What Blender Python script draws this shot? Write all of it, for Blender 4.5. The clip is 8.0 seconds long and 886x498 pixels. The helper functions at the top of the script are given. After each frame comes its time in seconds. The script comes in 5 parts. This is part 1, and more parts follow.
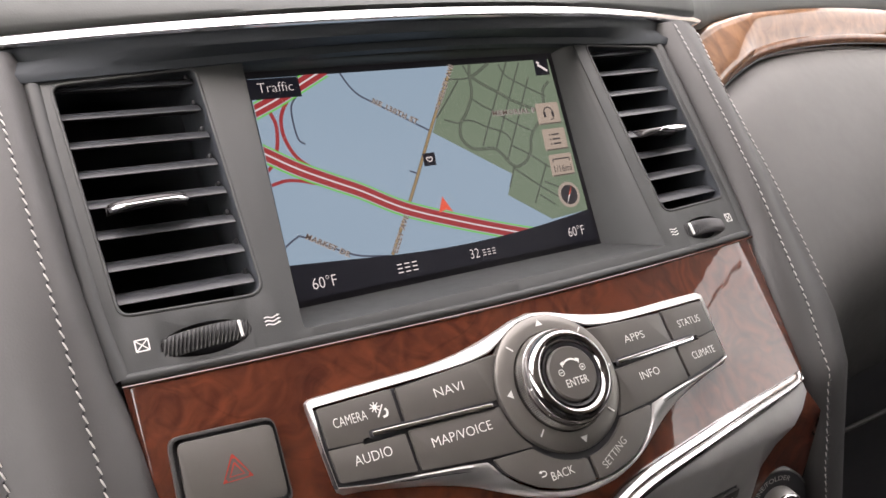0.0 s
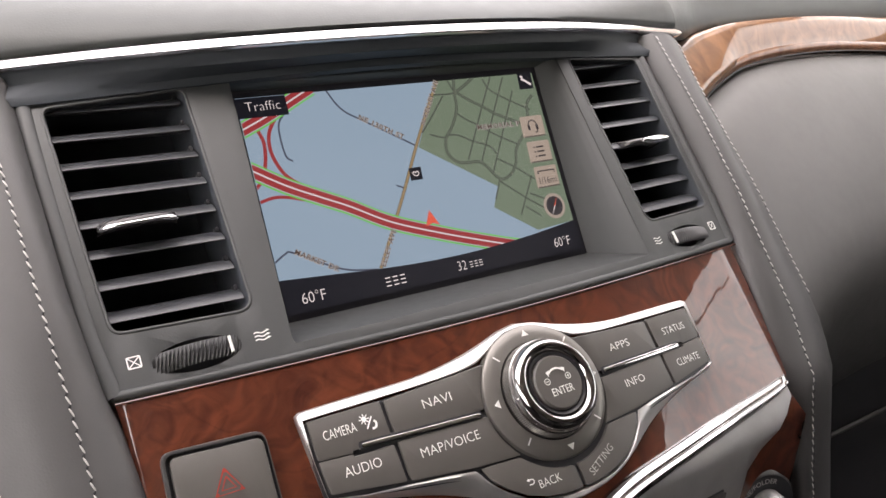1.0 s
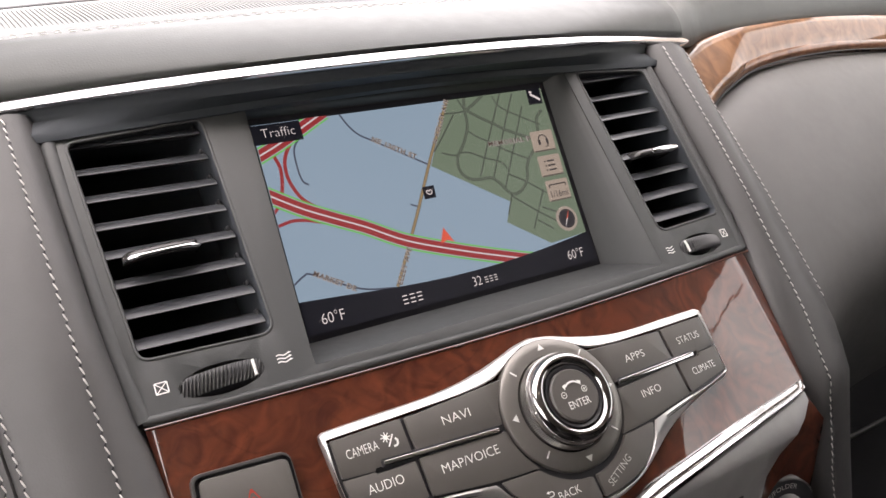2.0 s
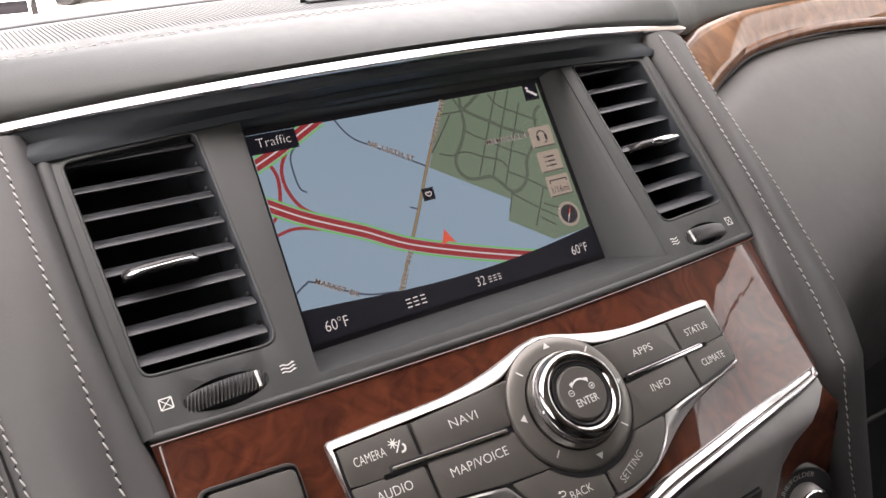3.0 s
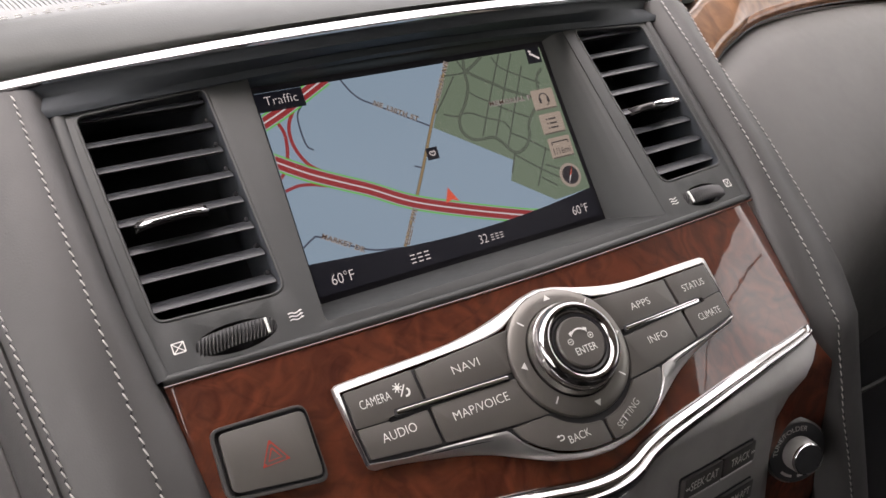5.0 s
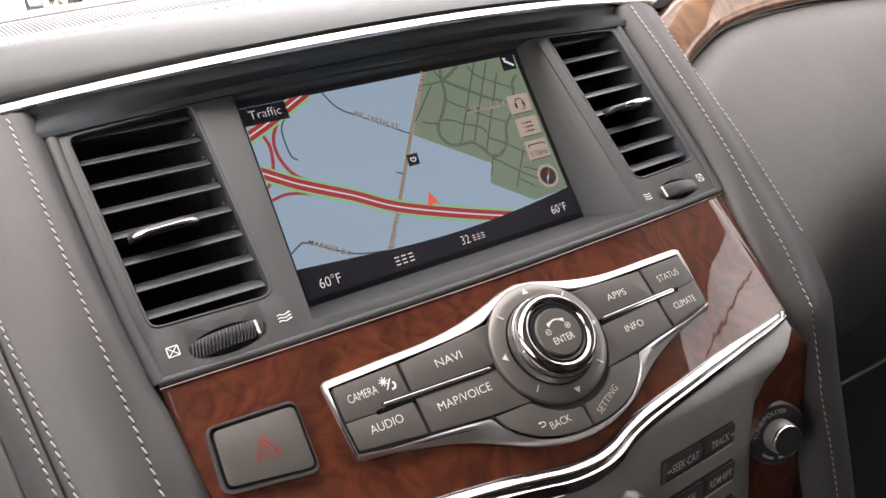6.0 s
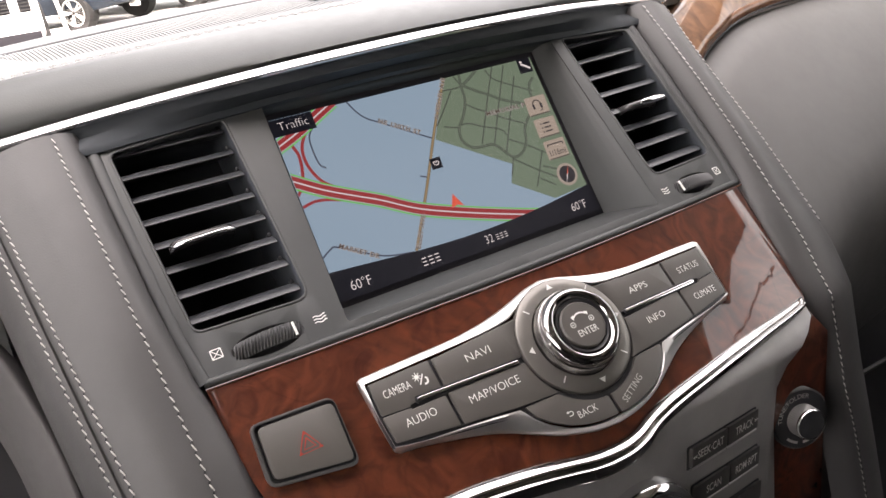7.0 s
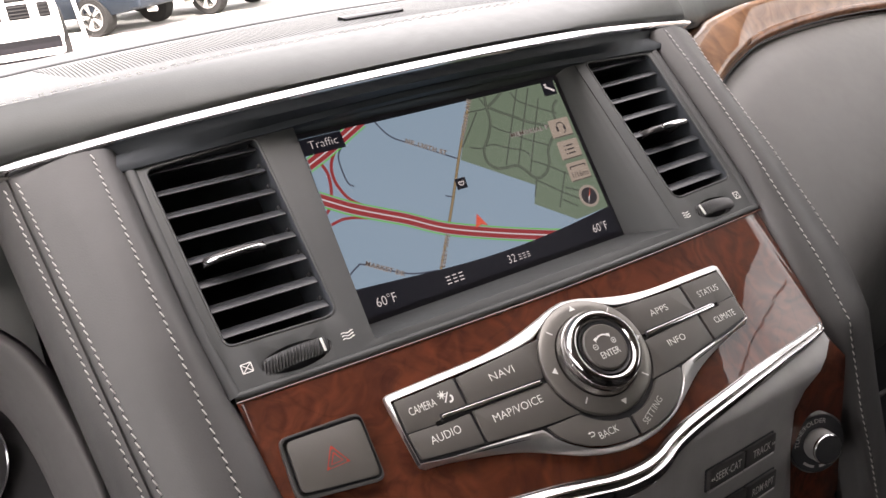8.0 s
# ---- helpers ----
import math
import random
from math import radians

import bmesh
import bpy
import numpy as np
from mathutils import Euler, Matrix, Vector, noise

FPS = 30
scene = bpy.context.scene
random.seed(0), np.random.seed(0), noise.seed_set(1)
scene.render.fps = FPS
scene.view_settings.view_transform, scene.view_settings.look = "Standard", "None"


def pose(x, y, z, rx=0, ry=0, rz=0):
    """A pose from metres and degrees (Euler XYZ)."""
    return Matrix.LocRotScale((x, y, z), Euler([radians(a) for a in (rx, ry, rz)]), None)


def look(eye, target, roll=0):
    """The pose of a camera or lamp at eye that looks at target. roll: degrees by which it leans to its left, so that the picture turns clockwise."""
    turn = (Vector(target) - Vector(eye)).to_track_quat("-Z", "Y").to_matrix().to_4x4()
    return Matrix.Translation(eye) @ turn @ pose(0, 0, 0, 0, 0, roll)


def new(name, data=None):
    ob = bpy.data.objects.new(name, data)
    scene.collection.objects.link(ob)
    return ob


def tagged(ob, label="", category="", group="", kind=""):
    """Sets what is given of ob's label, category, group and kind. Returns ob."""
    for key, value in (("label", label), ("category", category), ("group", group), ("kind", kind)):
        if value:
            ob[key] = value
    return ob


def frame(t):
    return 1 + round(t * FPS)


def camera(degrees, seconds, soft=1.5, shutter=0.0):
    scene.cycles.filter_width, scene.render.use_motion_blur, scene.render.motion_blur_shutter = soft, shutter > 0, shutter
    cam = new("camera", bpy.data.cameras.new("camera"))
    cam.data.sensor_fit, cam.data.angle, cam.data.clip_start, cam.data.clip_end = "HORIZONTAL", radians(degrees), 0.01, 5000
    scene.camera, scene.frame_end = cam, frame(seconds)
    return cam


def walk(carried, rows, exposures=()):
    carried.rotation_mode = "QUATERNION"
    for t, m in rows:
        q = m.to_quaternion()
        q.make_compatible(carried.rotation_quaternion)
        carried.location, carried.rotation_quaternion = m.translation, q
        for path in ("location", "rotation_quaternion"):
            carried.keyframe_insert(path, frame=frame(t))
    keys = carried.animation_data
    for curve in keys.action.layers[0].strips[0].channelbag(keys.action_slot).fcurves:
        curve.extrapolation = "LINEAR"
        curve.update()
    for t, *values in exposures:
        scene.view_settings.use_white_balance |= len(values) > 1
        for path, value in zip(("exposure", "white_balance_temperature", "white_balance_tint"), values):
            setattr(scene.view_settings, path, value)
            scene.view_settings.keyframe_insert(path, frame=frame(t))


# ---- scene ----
from functools import lru_cache

cam = camera(59.67, 8.0, soft=1.5)
EXPOSURE, KELVIN, TINT = 4.28, 7320, 23
PATH = [
    (0.0, pose(-0.1938, -0.3121, 1.3773, 64.517, -3.241, -29.887)),
    (0.5, pose(-0.1963, -0.3257, 1.3847, 65.936, -2.480, -30.436)),
    (1.0, pose(-0.1931, -0.3184, 1.3815, 65.284, -2.485, -30.637)),
    (1.5, pose(-0.1954, -0.3185, 1.3836, 65.388, -2.125, -30.967)),
    (1.7, pose(-0.1963, -0.3227, 1.3880, 65.692, -1.492, -30.372)),
    (2.8, pose(-0.1872, -0.3210, 1.3916, 65.388, 1.810, -31.162)),
    (3.0, pose(-0.1886, -0.3223, 1.3906, 65.509, 2.318, -30.516)),
    (3.5, pose(-0.1882, -0.3210, 1.3943, 64.978, 3.421, -30.408)),
    (4.0, pose(-0.1833, -0.3234, 1.3958, 64.878, 4.995, -31.337)),
    (4.5, pose(-0.1877, -0.3235, 1.3976, 64.774, 3.910, -30.948)),
    (5.0, pose(-0.1961, -0.3344, 1.3822, 64.286, 2.246, -30.201)),
    (5.2, pose(-0.2006, -0.3398, 1.3812, 64.024, 2.528, -30.081)),
    (6.3, pose(-0.1961, -0.3632, 1.3832, 65.475, 5.277, -31.455)),
    (6.5, pose(-0.2003, -0.3689, 1.3867, 65.215, 6.272, -31.185)),
    (7.0, pose(-0.2063, -0.3648, 1.3880, 65.447, 6.623, -30.584)),
    (7.5, pose(-0.2152, -0.3703, 1.3980, 65.633, 6.277, -29.212)),
    (8.0, pose(-0.2153, -0.3656, 1.3972, 66.254, 5.855, -29.463)),
]
METERING = [(0.0, 0.58), (0.5, 0.55), (1.0, 0.49), (1.5, 0.44), (3.0, 0.31), (3.5, 0.15), (4.0, 0.09), (4.5, 0.14), (5.0, 0.19), (6.5, 0.62), (7.0, 0.41), (7.5, 0.28), (8.0, 0.31)]
walk(cam, PATH, exposures=[(t, EXPOSURE + e, KELVIN, TINT) for t, e in METERING])

# ---- light: a bright overcast day that comes in through the car's windows ----
world = bpy.data.worlds.new("sky")
scene.world = world
world.use_nodes = True
wn = world.node_tree.nodes
sky = wn.new("ShaderNodeTexSky")
sky.sky_type, sky.sun_disc = "NISHITA", False
sky.sun_elevation, sky.sun_rotation = radians(52), radians(200)
sky.dust_density = 4.0
wn["Background"].inputs["Strength"].default_value = 0.15
veil = wn.new("ShaderNodeHueSaturation")  # thin white cloud over the blue
veil.inputs["Saturation"].default_value = 0.2
world.node_tree.links.new(sky.outputs[0], veil.inputs["Color"])
cloud_at, cloud, cloud_tone, clouded = wn.new("ShaderNodeTexCoord"), wn.new("ShaderNodeTexNoise"), wn.new("ShaderNodeValToRGB"), wn.new("ShaderNodeMix")
cloud.inputs["Scale"].default_value, cloud.inputs["Detail"].default_value, cloud.inputs["Distortion"].default_value = 5.5, 5.0, 0.6
cloud_tone.color_ramp.elements[0].position, cloud_tone.color_ramp.elements[0].color = 0.36, (0.72, 0.715, 0.72, 1)
cloud_tone.color_ramp.elements[1].position, cloud_tone.color_ramp.elements[1].color = 0.66, (1.22, 1.21, 1.19, 1)
clouded.data_type, clouded.blend_type = "RGBA", "MULTIPLY"
clouded.inputs["Factor"].default_value = 1.0
world.node_tree.links.new(cloud_at.outputs["Generated"], cloud.inputs["Vector"])
world.node_tree.links.new(cloud.outputs["Fac"], cloud_tone.inputs["Fac"])
world.node_tree.links.new(veil.outputs[0], clouded.inputs[6])
world.node_tree.links.new(cloud_tone.outputs[0], clouded.inputs[7])
world.node_tree.links.new(clouded.outputs[2], wn["Background"].inputs[0])
sun = new("sun", bpy.data.lights.new("sun", "SUN"))
sun.data.energy, sun.data.angle, sun.data.color = 1.5, radians(12), (1.0, 0.97, 0.92)
sun.matrix_world = look((0, 0, 0), (0.25, 0.75, -1.1))

# ---- frame of the reclined instrument panel: x across, y into it, z up along the display ----
DASH_HEIGHT, RECLINE = 1.22, 35.0
DASH = Matrix.Translation((0, 0, DASH_HEIGHT)) @ Matrix.Rotation(radians(-RECLINE), 4, "X")
CA, SA = math.cos(radians(RECLINE)), math.sin(radians(RECLINE))


def local(x, y, z):
    """World metres, counted from the panel's origin, into the panel's frame."""
    return (x, y * CA - z * SA, y * SA + z * CA)


def fx(x):
    x = abs(x)
    return 0.7 * x * x if x < 0.0786 else 0.00432 + 0.11 * (x - 0.0786)


def fascia(x, z):
    """Depth of the main face, slightly crowned across its width."""
    return -0.0365 + 0.25 * z + fx(x)


def lower(x, z):
    """Depth of the lower, upright face."""
    return fascia(x, max(z, -0.145)) + 0.006 - 0.7 * min(0.0, z + 0.145)


def flat(x, z):
    return 0.0


# ---- materials ----
def material(name, color, rough=0.5, metal=0.0, spread=0.1, scale=40.0, bump=0.0, bump_scale=900.0, coat=0.0, kind="noise", spec=0.5):
    m = bpy.data.materials.new(name)
    m.use_nodes = True
    n, l = m.node_tree.nodes, m.node_tree.links
    b = n["Principled BSDF"]
    b.inputs["Metallic"].default_value = metal
    b.inputs["Specular IOR Level"].default_value = spec
    b.inputs["Coat Weight"].default_value = coat
    b.inputs["Coat Roughness"].default_value = 0.03
    co = n.new("ShaderNodeTexCoord")
    no = n.new("ShaderNodeTexNoise")
    no.inputs["Scale"].default_value = scale
    no.inputs["Detail"].default_value = 6.0
    l.new(co.outputs["Object"], no.inputs["Vector"])
    ramp = n.new("ShaderNodeValToRGB")
    ramp.color_ramp.elements[0].position, ramp.color_ramp.elements[1].position = 0.3, 0.7
    ramp.color_ramp.elements[0].color = (*[c * (1 - spread) for c in color], 1)
    ramp.color_ramp.elements[1].color = (*[min(1, c * (1 + spread)) for c in color], 1)
    l.new(no.outputs["Fac"], ramp.inputs["Fac"])
    l.new(ramp.outputs["Color"], b.inputs["Base Color"])
    wear = n.new("ShaderNodeMapRange")
    wear.inputs["To Min"].default_value, wear.inputs["To Max"].default_value = rough * 0.88, min(1, rough * 1.12)
    fine = n.new("ShaderNodeTexNoise")
    fine.inputs["Scale"].default_value = scale * 6
    l.new(co.outputs["Object"], fine.inputs["Vector"])
    l.new(fine.outputs["Fac"], wear.inputs["Value"])
    l.new(wear.outputs["Result"], b.inputs["Roughness"])
    if bump:
        bp = n.new("ShaderNodeBump")
        bp.inputs["Strength"].default_value = bump
        bp.inputs["Distance"].default_value = 0.0004
        if kind == "leather":
            tex = n.new("ShaderNodeTexVoronoi")
            tex.feature = "DISTANCE_TO_EDGE"
            tex.inputs["Scale"].default_value = bump_scale
            l.new(co.outputs["Object"], tex.inputs["Vector"])
            l.new(tex.outputs["Distance"], bp.inputs["Height"])
        else:
            tex = n.new("ShaderNodeTexNoise")
            tex.inputs["Scale"].default_value = bump_scale
            l.new(co.outputs["Object"], tex.inputs["Vector"])
            l.new(tex.outputs["Fac"], bp.inputs["Height"])
        l.new(bp.outputs["Normal"], b.inputs["Normal"])
    return m


def wood_material(name, dark, light, scale=14.0, gloss=1.6, figure=0.8):
    """Lacquered burl veneer: warped grain with darker whorls under a clear coat."""
    m = bpy.data.materials.new(name)
    m.use_nodes = True
    n, l = m.node_tree.nodes, m.node_tree.links
    b = n["Principled BSDF"]
    b.inputs["Roughness"].default_value = 0.45
    b.inputs["Specular IOR Level"].default_value = 0.08
    b.inputs["Coat Weight"].default_value = 1.0
    b.inputs["Coat Roughness"].default_value = 0.02
    b.inputs["Coat IOR"].default_value = gloss
    co = n.new("ShaderNodeTexCoord")
    ripple, wavy = n.new("ShaderNodeTexNoise"), n.new("ShaderNodeBump")  # the lacquer lies a little uneven
    ripple.inputs["Scale"].default_value, ripple.inputs["Detail"].default_value = 95.0, 1.5
    wavy.inputs["Strength"].default_value, wavy.inputs["Distance"].default_value = 0.085, 0.0003
    l.new(co.outputs["Object"], ripple.inputs["Vector"])
    l.new(ripple.outputs["Fac"], wavy.inputs["Height"])
    l.new(wavy.outputs["Normal"], b.inputs["Coat Normal"])
    warp = n.new("ShaderNodeTexNoise")
    warp.inputs["Scale"].default_value, warp.inputs["Detail"].default_value = scale, 3.0
    l.new(co.outputs["Object"], warp.inputs["Vector"])
    wave = n.new("ShaderNodeTexWave")
    wave.inputs["Scale"].default_value = scale * 1.6
    wave.inputs["Distortion"].default_value = 9.0
    wave.inputs["Detail"].default_value = 4.0
    wave.inputs["Detail Scale"].default_value = 1.6
    mix = n.new("ShaderNodeMix")
    mix.data_type = "VECTOR"
    mix.inputs["Factor"].default_value = 0.12
    l.new(co.outputs["Object"], mix.inputs[4])
    l.new(warp.outputs["Color"], mix.inputs[5])
    l.new(mix.outputs[1], wave.inputs["Vector"])
    streak = n.new("ShaderNodeTexNoise")
    streak.inputs["Scale"].default_value, streak.inputs["Detail"].default_value = 60.0, 8.0
    streak.inputs["Distortion"].default_value = 1.5
    l.new(mix.outputs[1], streak.inputs["Vector"])
    add = n.new("ShaderNodeMath")
    add.operation = "MULTIPLY_ADD"
    add.inputs[1].default_value = 0.22
    l.new(wave.outputs["Fac"], add.inputs[0])
    l.new(streak.outputs["Fac"], add.inputs[2])
    ramp = n.new("ShaderNodeValToRGB")
    e = ramp.color_ramp.elements
    e[0].position, e[0].color = 0.3, (*dark, 1)
    e[1].position, e[1].color = 0.95, (*light, 1)
    mid = e.new(0.6)
    mid.color = (*[(a * 0.55 + c * 0.45) for a, c in zip(dark, light)], 1)
    l.new(add.outputs[0], ramp.inputs["Fac"])
    swirl, thin, lines = n.new("ShaderNodeTexNoise"), n.new("ShaderNodeValToRGB"), n.new("ShaderNodeMix")
    swirl.inputs["Scale"].default_value, swirl.inputs["Detail"].default_value, swirl.inputs["Distortion"].default_value = scale * 1.3, 1.0, 0.8
    rings = n.new("ShaderNodeMath")
    rings.operation = "PINGPONG"
    rings.inputs[1].default_value = 0.055
    l.new(co.outputs["Object"], swirl.inputs["Vector"])
    l.new(swirl.outputs["Fac"], rings.inputs[0])
    wide = n.new("ShaderNodeMath")
    wide.operation = "MULTIPLY_ADD"
    wide.inputs[1].default_value = 18.0
    tremble = n.new("ShaderNodeMath")
    tremble.operation = "MULTIPLY_ADD"
    tremble.inputs[1].default_value, tremble.inputs[2].default_value = 0.5, -0.25
    l.new(streak.outputs["Fac"], tremble.inputs[0])
    l.new(rings.outputs[0], wide.inputs[0])
    l.new(tremble.outputs[0], wide.inputs[2])
    thin.color_ramp.elements[0].position, thin.color_ramp.elements[0].color = 0.02, (0.56, 0.52, 0.50, 1)
    thin.color_ramp.elements[1].position, thin.color_ramp.elements[1].color = 0.26, (1, 1, 1, 1)
    lines.data_type, lines.blend_type = "RGBA", "MULTIPLY"
    lines.inputs["Factor"].default_value = figure
    l.new(wide.outputs[0], thin.inputs["Fac"])
    l.new(ramp.outputs["Color"], lines.inputs[6])
    l.new(thin.outputs["Color"], lines.inputs[7])
    l.new(lines.outputs[2], b.inputs["Base Color"])
    return m


@lru_cache(maxsize=None)
def glow(name, color, strength=1.0):
    """A lit patch of the display, behind its glossy cover."""
    m = bpy.data.materials.new(name)
    m.use_nodes = True
    b = m.node_tree.nodes["Principled BSDF"]
    b.inputs["Base Color"].default_value = (0.012, 0.012, 0.014, 1)
    b.inputs["Roughness"].default_value = 0.28
    b.inputs["Specular IOR Level"].default_value = 0.35
    b.inputs["Emission Color"].default_value = (*color, 1)
    b.inputs["Emission Strength"].default_value = strength * 0.63 / 2 ** EXPOSURE
    return m


leather = material("grey_leather", (0.075, 0.073, 0.073), 0.5, spread=0.08, scale=25, bump=0.22, bump_scale=700, kind="leather", spec=0.45)
pad_leather = material("dash_leather", (0.0610, 0.0655, 0.0640), 0.5, spread=0.07, scale=18, bump=0.2, bump_scale=650, kind="leather", spec=0.45)
panel_leather = material("smooth_grey_vinyl", (0.108, 0.106, 0.103), 0.56, spread=0.06, scale=18, bump=0.14, bump_scale=900, kind="leather", spec=0.5)
hood_plastic = material("hood_plastic", (0.105, 0.101, 0.101), 0.6, spread=0.06, scale=30, bump=0.1, bump_scale=1200, spec=0.4)
soft_plastic = material("soft_grey_plastic", (0.0495, 0.0520, 0.0520), 0.48, spread=0.06, scale=30, bump=0.12, bump_scale=1500, spec=0.45)
dark_plastic = material("dark_grey_plastic", (0.028, 0.029, 0.031), 0.52, spread=0.08, scale=30, bump=0.1, bump_scale=1500, spec=0.4)
black_plastic = material("black_plastic", (0.030, 0.030, 0.033), 0.36, spread=0.1, scale=40, bump=0.05, bump_scale=1400, spec=0.4)
brow_plastic = material("brow_plastic", (0.046, 0.053, 0.060), 0.6, spread=0.08, scale=30, bump=0.1, bump_scale=1500, spec=0.25)
key_plastic = material("radio_key_plastic", (0.066, 0.062, 0.059), 0.38, spread=0.06, scale=50, bump=0.06, bump_scale=2500)
slat_plastic = material("vent_plastic", (0.036, 0.038, 0.042), 0.36, spread=0.1, scale=40, bump=0.06, bump_scale=1500)
button_plastic = material("button_plastic", (0.089, 0.082, 0.075), 0.42, spread=0.06, scale=50, bump=0.06, bump_scale=2500)
ring_plastic = material("ring_satin_paint", (0.20, 0.188, 0.172), 0.36, metal=0.55, spread=0.05, scale=50, bump=0.04, bump_scale=2500)
tab_plastic = material("gloss_grey_tab", (0.05, 0.047, 0.048), 0.2, spread=0.05, scale=40, spec=0.6)
vent_inner = material("vent_inner_plastic", (0.046, 0.052, 0.061), 0.6, spread=0.1, scale=40)
rubber = material("black_rubber", (0.044, 0.044, 0.045), 0.42, spread=0.1, scale=60, bump=0.1, bump_scale=1500)
chrome = material("chrome", (0.82, 0.82, 0.83), 0.07, metal=1.0, spread=0.02, scale=30)
satin = material("satin_silver", (0.62, 0.61, 0.60), 0.42, metal=1.0, spread=0.03, scale=60)
graphite = material("graphite_metal_paint", (0.40, 0.39, 0.383), 0.48, metal=0.55, spread=0.06, scale=60, bump=0.05, bump_scale=3000)
wood = wood_material("red_burl_wood", (0.044, 0.0098, 0.0052), (0.125, 0.0315, 0.0146), figure=0.38)
wood_trim = wood_material("brown_burl_wood", (0.115, 0.052, 0.026), (0.235, 0.115, 0.056), 10.0, 1.58, 0.3)
wood_moulding = wood_material("brown_wood_moulding", (0.105, 0.046, 0.026), (0.205, 0.098, 0.056), 10.0, 1.36, 0.3)
pole_wood = material("weathered_pole_wood", (0.20, 0.13, 0.08), 0.85, spread=0.3, scale=6)
# chrome darkened to put the cabin's dark reflections into its colour
shaded_chrome = material("shaded_chrome", (0.46, 0.45, 0.45), 0.06, metal=1.0, spread=0.02, scale=30)
thread = material("pale_thread", (0.52, 0.50, 0.48), 0.7, spread=0.15, scale=400)
knurl = material("dark_chrome", (0.45, 0.445, 0.44), 0.22, metal=1.0, spread=0.05, scale=60)
print_white = material("white_print", (0.8, 0.79, 0.76), 0.5, spread=0.04, scale=200)
print_grey = material("grey_print", (0.52, 0.51, 0.49), 0.5, spread=0.04, scale=200)
red_mark = material("red_print", (0.34, 0.036, 0.024), 0.45, spread=0.1, scale=200)
headliner = material("headliner_fabric", (0.17, 0.155, 0.14), 0.9, spread=0.05, scale=60)
trim_dark = material("cabin_trim", (0.022, 0.0215, 0.021), 0.6, spread=0.1, scale=20)
carpet = material("black_carpet", (0.03, 0.03, 0.03), 0.95, spread=0.2, scale=200)
concrete = material("pale_concrete", (0.36, 0.355, 0.335), 0.85, spread=0.12, scale=1.2, bump=0.3, bump_scale=30)
white_paint = material("white_car_paint", (0.6, 0.6, 0.59), 0.25, spread=0.02, scale=4, coat=1.0)
dark_paint = material("dark_blue_car_paint", (0.012, 0.016, 0.022), 0.35, spread=0.1, scale=4, spec=0.12)
exterior_black = material("matt_black_grille_and_shade", (0.005, 0.005, 0.006), 0.7, spread=0.1, scale=20, spec=0.05)
tyre_rubber = material("tyre", (0.015, 0.015, 0.015), 0.9, spread=0.2, scale=30, spec=0.1)
car_glass = material("tinted_glass", (0.01, 0.012, 0.014), 0.05, spread=0.1, scale=4)
rim_metal = material("dark_graphite", (0.092, 0.090, 0.088), 0.36, metal=0.6, spread=0.06, scale=60)
glass = bpy.data.materials.new("clear_glass")
glass.use_nodes = True
gn, gl = glass.node_tree.nodes, glass.node_tree.links
clear, sheen, both = gn.new("ShaderNodeBsdfTransparent"), gn.new("ShaderNodeBsdfGlossy"), gn.new("ShaderNodeMixShader")
clear.inputs["Color"].default_value = (0.62, 0.645, 0.635, 1)
sheen.inputs["Roughness"].default_value = 0.0
both.inputs["Fac"].default_value = 0.04
gl.new(clear.outputs[0], both.inputs[1])
gl.new(sheen.outputs[0], both.inputs[2])
gl.new(both.outputs[0], gn["Material Output"].inputs["Surface"])
# side panes: their tints are set to balance the light from left and right
side_glass = glass.copy()
side_glass.name = "tinted_side_glass"
side_glass.node_tree.nodes[clear.name].inputs["Color"].default_value = (0.505, 0.527, 0.518, 1)
driver_glass = side_glass.copy()
driver_glass.name = "driver_side_glass"
driver_glass.node_tree.nodes[clear.name].inputs["Color"].default_value = (0.60, 0.62, 0.615, 1)


# ---- builders ----
BASE = {}


def thing(name, label, category, at=(0, 0, 0), group="", kind="", frame_of=None):
    """A top-level thing whose parts are given in the panel's frame (or in the frame given)."""
    ob = new(name)
    ob.empty_display_size = 0.02
    ob.matrix_world = (DASH if frame_of is None else frame_of) @ Matrix.Translation(at)
    BASE[ob.name] = Vector(at)
    return tagged(ob, label, category, group, kind)


def part(name, bm, mat, parent, label="", kind=""):
    base = BASE[parent.name]
    bmesh.ops.translate(bm, verts=bm.verts, vec=-base)
    me = bpy.data.meshes.new(name)
    bm.to_mesh(me)
    bm.free()
    me.materials.append(mat)
    ob = new(name, me)
    ob.parent = parent
    BASE[ob.name] = base
    return tagged(ob, label, kind=kind)


def smooth_by_angle(bm, deg=38):
    for f in bm.faces:
        f.smooth = True
    for e in bm.edges:
        if len(e.link_faces) == 2 and e.calc_face_angle(0) > radians(deg):
            e.smooth = False


def rounded(points, r, n=4):
    """A polygon with its corners rounded; r: one radius, or one a corner."""
    out, k = [], len(points)
    for i, p in enumerate(points):
        p, a, b = Vector(p), Vector(points[i - 1]), Vector(points[(i + 1) % k])
        rr = r[i] if isinstance(r, (list, tuple)) else r
        da, db = (a - p), (b - p)
        rr = min(rr, da.length * 0.48, db.length * 0.48)
        s, e = p + da.normalized() * rr, p + db.normalized() * rr
        for j in range(n + 1):
            t = j / n
            out.append(tuple((1 - t) ** 2 * s + 2 * t * (1 - t) * p + t * t * e))
    return out


